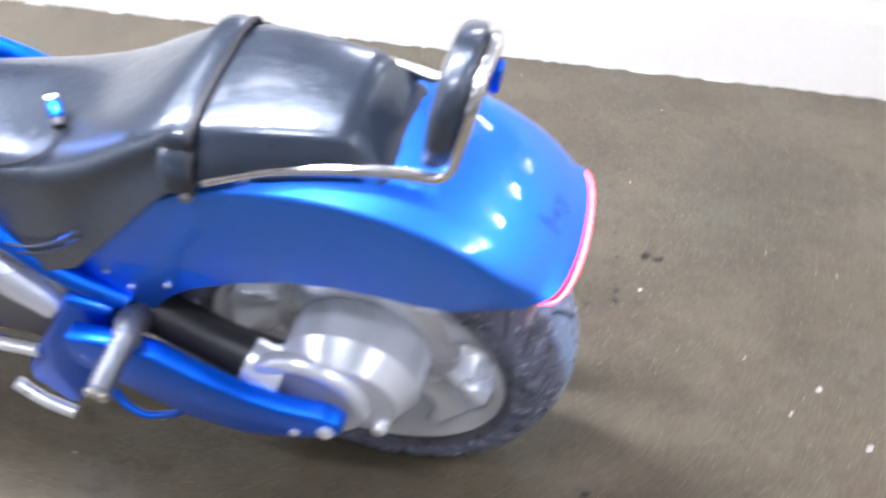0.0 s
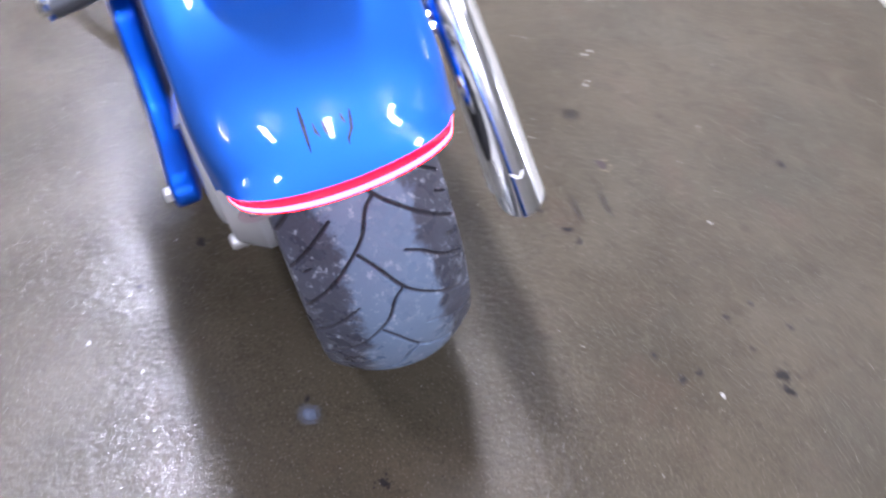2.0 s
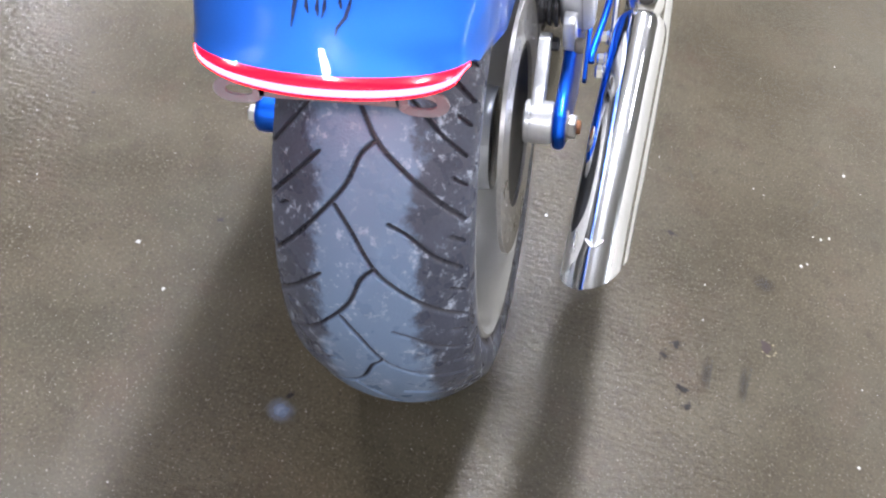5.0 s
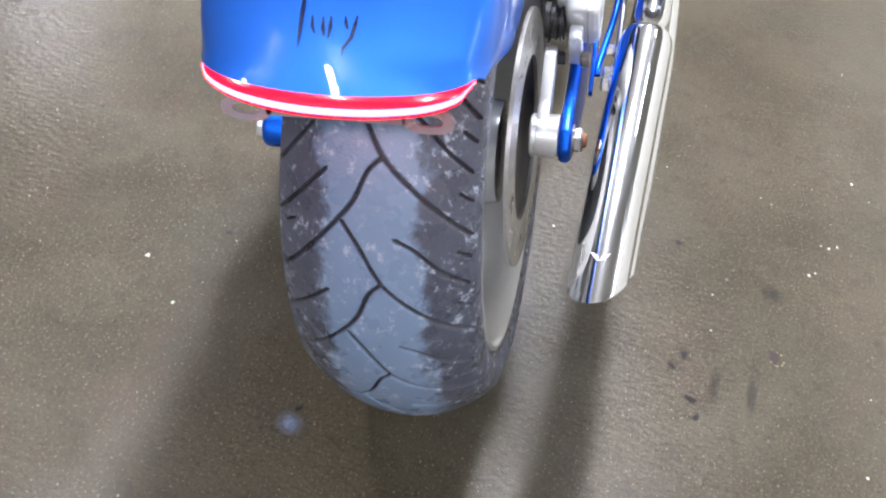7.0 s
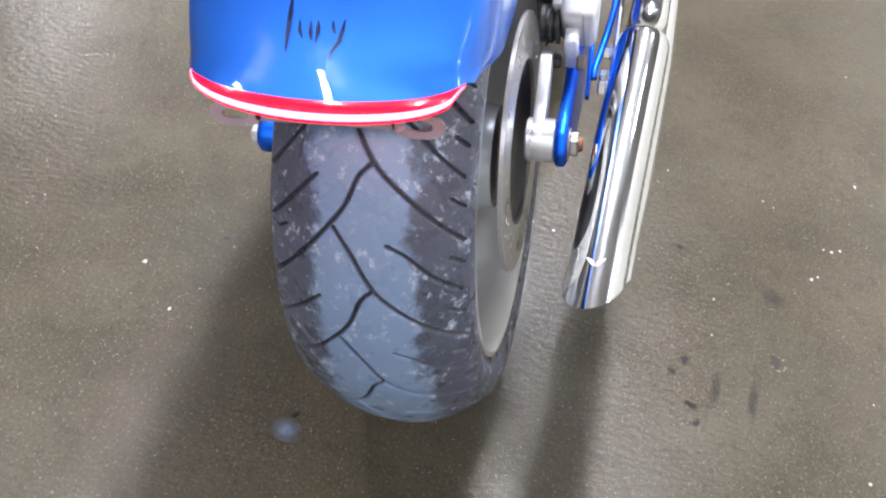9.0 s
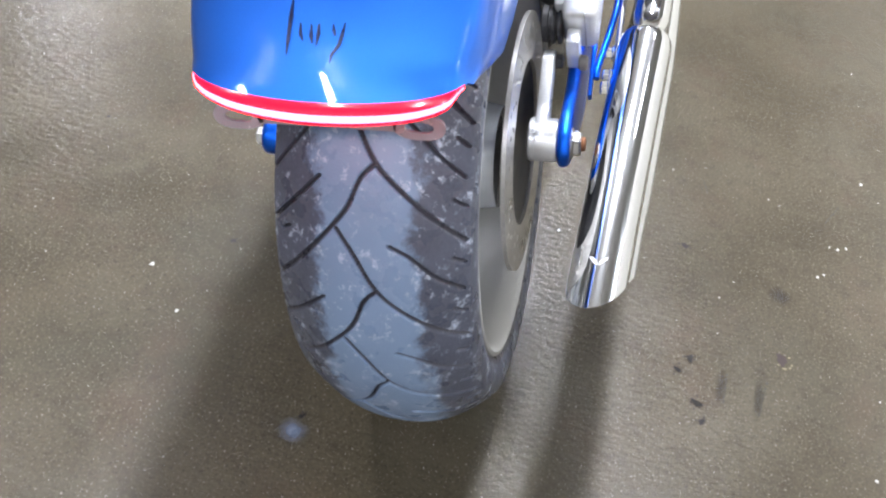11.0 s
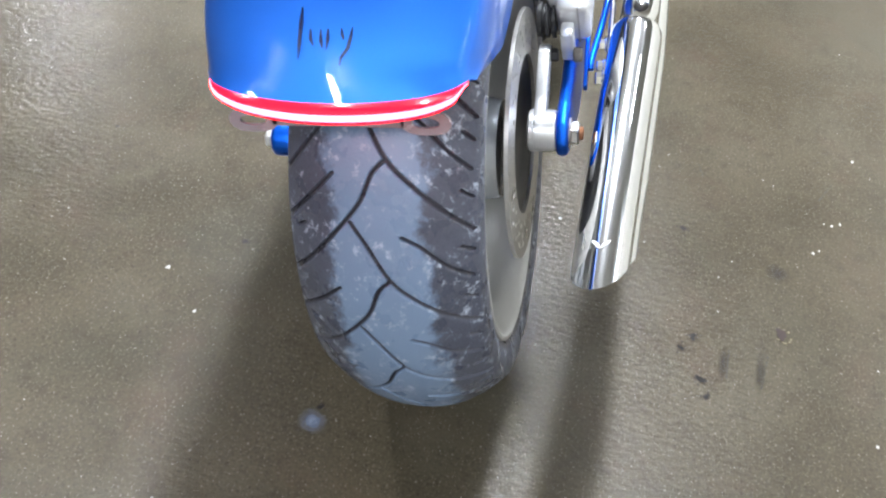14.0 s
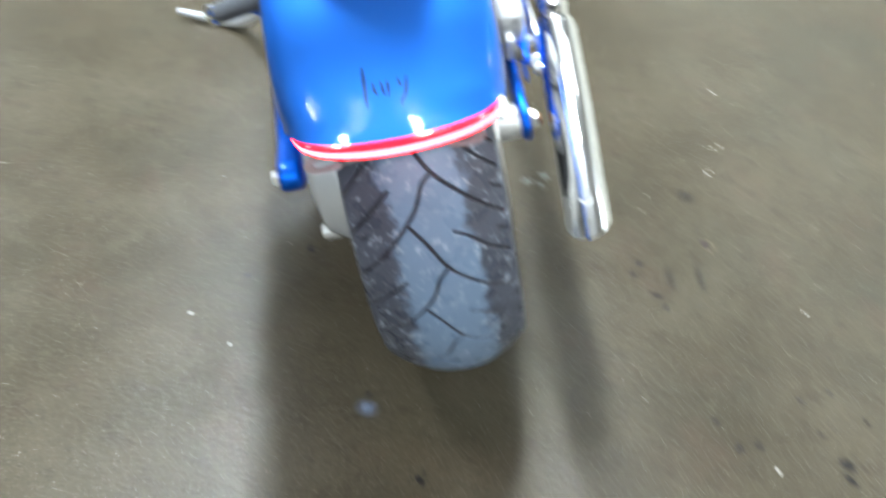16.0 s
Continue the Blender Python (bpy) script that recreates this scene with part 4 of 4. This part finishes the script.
DARK = [(-0.006, 0.354, 0.010), (0.026, 0.362, 0.007), (-0.09, 0.342, 0.009), (-0.061, 0.324, 0.007), (-0.344, 0.325, 0.008), (0.373, 0.556, 0.014), (0.402, 0.55, 0.012), (0.329, 0.429, 0.008), (0.333, 0.397, 0.009), (0.279, 0.375, 0.006), (0.245, 0.527, 0.007), (0.231, 0.582, 0.006), (0.295, 0.62, 0.006), (0.314, 0.536, 0.005), (-0.043, 0.815, 0.010), (-0.150, -0.252, 0.011), (0.362, -0.100, 0.009), (0.196, -0.166, 0.006), (-0.085, -0.363, 0.006), (-0.295, -0.659, 0.004)]
rings = [ring for i, (x, y, r) in enumerate(DARK) for ring in spatter(x, y, r, i + 1, 16)]
tagged(part("oil_spots", flat(rings, 0.0006), STAIN, smooth=False), "small dark oil spots on the concrete floor", "oil spots", kind="stuff")
rings = []
for x0, y0, x1, y1 in ((-0.081, 0.398, -0.017, 0.392), (-0.085, 0.458, -0.010, 0.444), (-0.54, 0.352, -0.50, 0.36), (0.73, 1.2, 0.732, 0.9), (0.732, 0.9, 0.61, 0.51), (-0.56, 0.60, -0.50, 0.57)):
    d = Vector((x1 - x0, y1 - y0))
    for k in range(14):
        t = (k + random.Random(k).random()) / 14
        rings.append(blot(x0 + d.x * t, y0 + d.y * t, 0.0013, k + x0, d.length / 0.05, math.atan2(d.y, d.x), 10))
tagged(part("scuffs", flat(rings, 0.0004), SCUFF, smooth=False), "faint scuffs and a hairline crack in the floor", "scuffs", kind="stuff")


def haze_material(name, colour, reach, rough, most):
    """A thin film that fades out towards its rim."""
    m = material(name, colour, rough, 0.0, 0.0, 220, 0.25, 60)
    nt = m.node_tree
    p = nt.nodes["Principled BSDF"]
    co = nt.nodes["Texture Coordinate"]
    far = nt.nodes.new("ShaderNodeVectorMath")
    far.operation = "LENGTH"
    nt.links.new(co.outputs["Object"], far.inputs[0])
    ragged = nt.nodes.new("ShaderNodeTexNoise")
    ragged.inputs["Scale"].default_value, ragged.inputs["Detail"].default_value, ragged.inputs["Roughness"].default_value = 0.9 / reach, 8.0, 0.75
    nt.links.new(co.outputs["Object"], ragged.inputs["Vector"])
    shift = nt.nodes.new("ShaderNodeMath")
    shift.operation = "MULTIPLY_ADD"
    shift.inputs[1].default_value, shift.inputs[2].default_value = reach * 1.1, -reach * 0.55
    nt.links.new(ragged.outputs["Fac"], shift.inputs[0])
    edge = nt.nodes.new("ShaderNodeMath")
    edge.operation = "ADD"
    nt.links.new(far.outputs["Value"], edge.inputs[0])
    nt.links.new(shift.outputs[0], edge.inputs[1])
    fade = nt.nodes.new("ShaderNodeMapRange")
    fade.inputs["From Min"].default_value, fade.inputs["From Max"].default_value = reach * 0.15, reach * 0.9
    fade.inputs["To Min"].default_value, fade.inputs["To Max"].default_value = most, 0.0
    nt.links.new(edge.outputs[0], fade.inputs["Value"])
    nt.links.new(fade.outputs["Result"], p.inputs["Alpha"])
    return m


def film(name, at, reach, colour, rough, most, label, category, stretch=1.0, turn=0.0):
    ob = part(name, flat([blot(0, 0, reach * 1.2, 3, n=24)], 0.0), haze_material(name, colour, reach, rough, most), smooth=False)
    ob.matrix_world = pose(at[0], at[1], 0.0007, 0, 0, turn) @ Matrix.Diagonal((stretch, 1, 1, 1))
    return tagged(ob, label, category, kind="stuff")


film("wax_spot", (0.222, -0.171), 0.024, (0.20, 0.235, 0.32), 0.3, 0.85, "small hazy bluish wax spot on the floor", "wax spot")
film("faint_stain", (-0.279, 0.482), 0.024, (0.040, 0.035, 0.030), 0.8, 0.6, "faint dark stain soaked into the floor", "stain")
for at, long in (((-0.048, 0.388), 5.0), ((-0.048, 0.444), 5.5)):
    film("rubber_streak", at, 0.009, (0.030, 0.027, 0.023), 0.8, 0.5, "short dark rubber streak on the floor", "rubber streak", long, -6)
# a flaked pit with a yellowed rim
pit = part("floor_pit", flat([blot(-0.136, 0.481, 0.0085, 12, 1.35, 0.5)], 0.0009), material("bare_pit", (0.045, 0.030, 0.026), 0.8, 0.0, 0.0, 300, 0.3, 40), smooth=False)
tagged(pit, "small brown pit where the floor sealer has flaked", "floor pit", kind="stuff")
rim_ring = [blot(-0.136 + 0.0115 * math.cos(a) * 1.3 + 0.003, 0.481 + 0.0115 * math.sin(a) + 0.004, 0.0016, k, 1.5, a + 1.57, 8) for k, a in enumerate((-0.9, -0.2, 0.1, 0.8, 1.3, 2.4))]
tagged(part("flaked_rim", flat(rim_ring, 0.0010), material("yellowed_sealer", (0.22, 0.19, 0.10), 0.4, 0.0, 0.0, 300, 0.3, 60), smooth=False), "yellowed flakes of sealer round the pit", "sealer flakes", kind="stuff")

rings = spatter(-0.335, 0.175, 0.011, 23, 40) + spatter(-0.352, 0.212, 0.012, 29, 40) + spatter(-0.325, 0.20, 0.008, 31, 30)
tagged(part("dull_smear", flat(rings, 0.0005), material("dried_grey_smear", (0.165, 0.17, 0.135), 0.4, 0.0, 0.0, 90, 0.3, 40), smooth=False), "dull greenish grey smear dried on the floor", "smear", kind="stuff")


def grit_bm():
    """Paint chips and grains scattered on the floor, and tiny specks for its glints."""
    rnd = random.Random(11)
    bm = bmesh.new()
    spots = [(0.003, -0.454, 5.0), (-0.36, 0.56, 4.0), (-0.648, 0.648, 4.0), (-0.446, 0.604, 3.5), (0.077, -0.386, 3.0), (0.376, 0.444, 4.5), (0.738, 0.247, 6.0), (0.826, 0.124, 6.5), (0.69, 0.173, 4.0), (0.766, 0.585, 3.0), (0.599, 0.297, 3.0), (-0.436, 0.589, 4.5), (-0.351, 0.549, 4.0), (-0.302, 0.115, 3.5), (0.049, 0.608, 3.0)]
    spots += [(rnd.uniform(-1.6, 1.3), rnd.uniform(-1.0, 1.25), 0.6 + 1.5 * rnd.random() ** 3) for _ in range(480)]
    # tiny pale specks that stand in for sparkle on the sealer
    spots += [(rnd.uniform(-0.9, 1.0), rnd.uniform(-0.95, 0.85), 0.3 + 0.5 * rnd.random() ** 2) for _ in range(2600)]
    for x, y, mm in spots:
        if mm < 2.5 and abs(y) < 0.06 and abs(x) < 0.1:
            continue
        r = mm / 1000
        a = rnd.uniform(0, 6.3)
        n = rnd.choice((4, 5, 6))
        base = [(x + r * rnd.uniform(0.5, 1.1) * math.cos(a + 6.283 * k / n) * 1.3, y + r * rnd.uniform(0.5, 1.1) * math.sin(a + 6.283 * k / n)) for k in range(n)]
        low = [bm.verts.new((p, q, 0.0001)) for p, q in base]
        top = bm.verts.new((x, y, r * 0.4))
        for k in range(n):
            bm.faces.new((low[k], low[(k + 1) % n], top))
    return bm


tagged(part("floor_grit", grit_bm(), CHIP, smooth=False), "pale paint chips, grit and tiny glint specks scattered on the floor", "grit", kind="stuff")
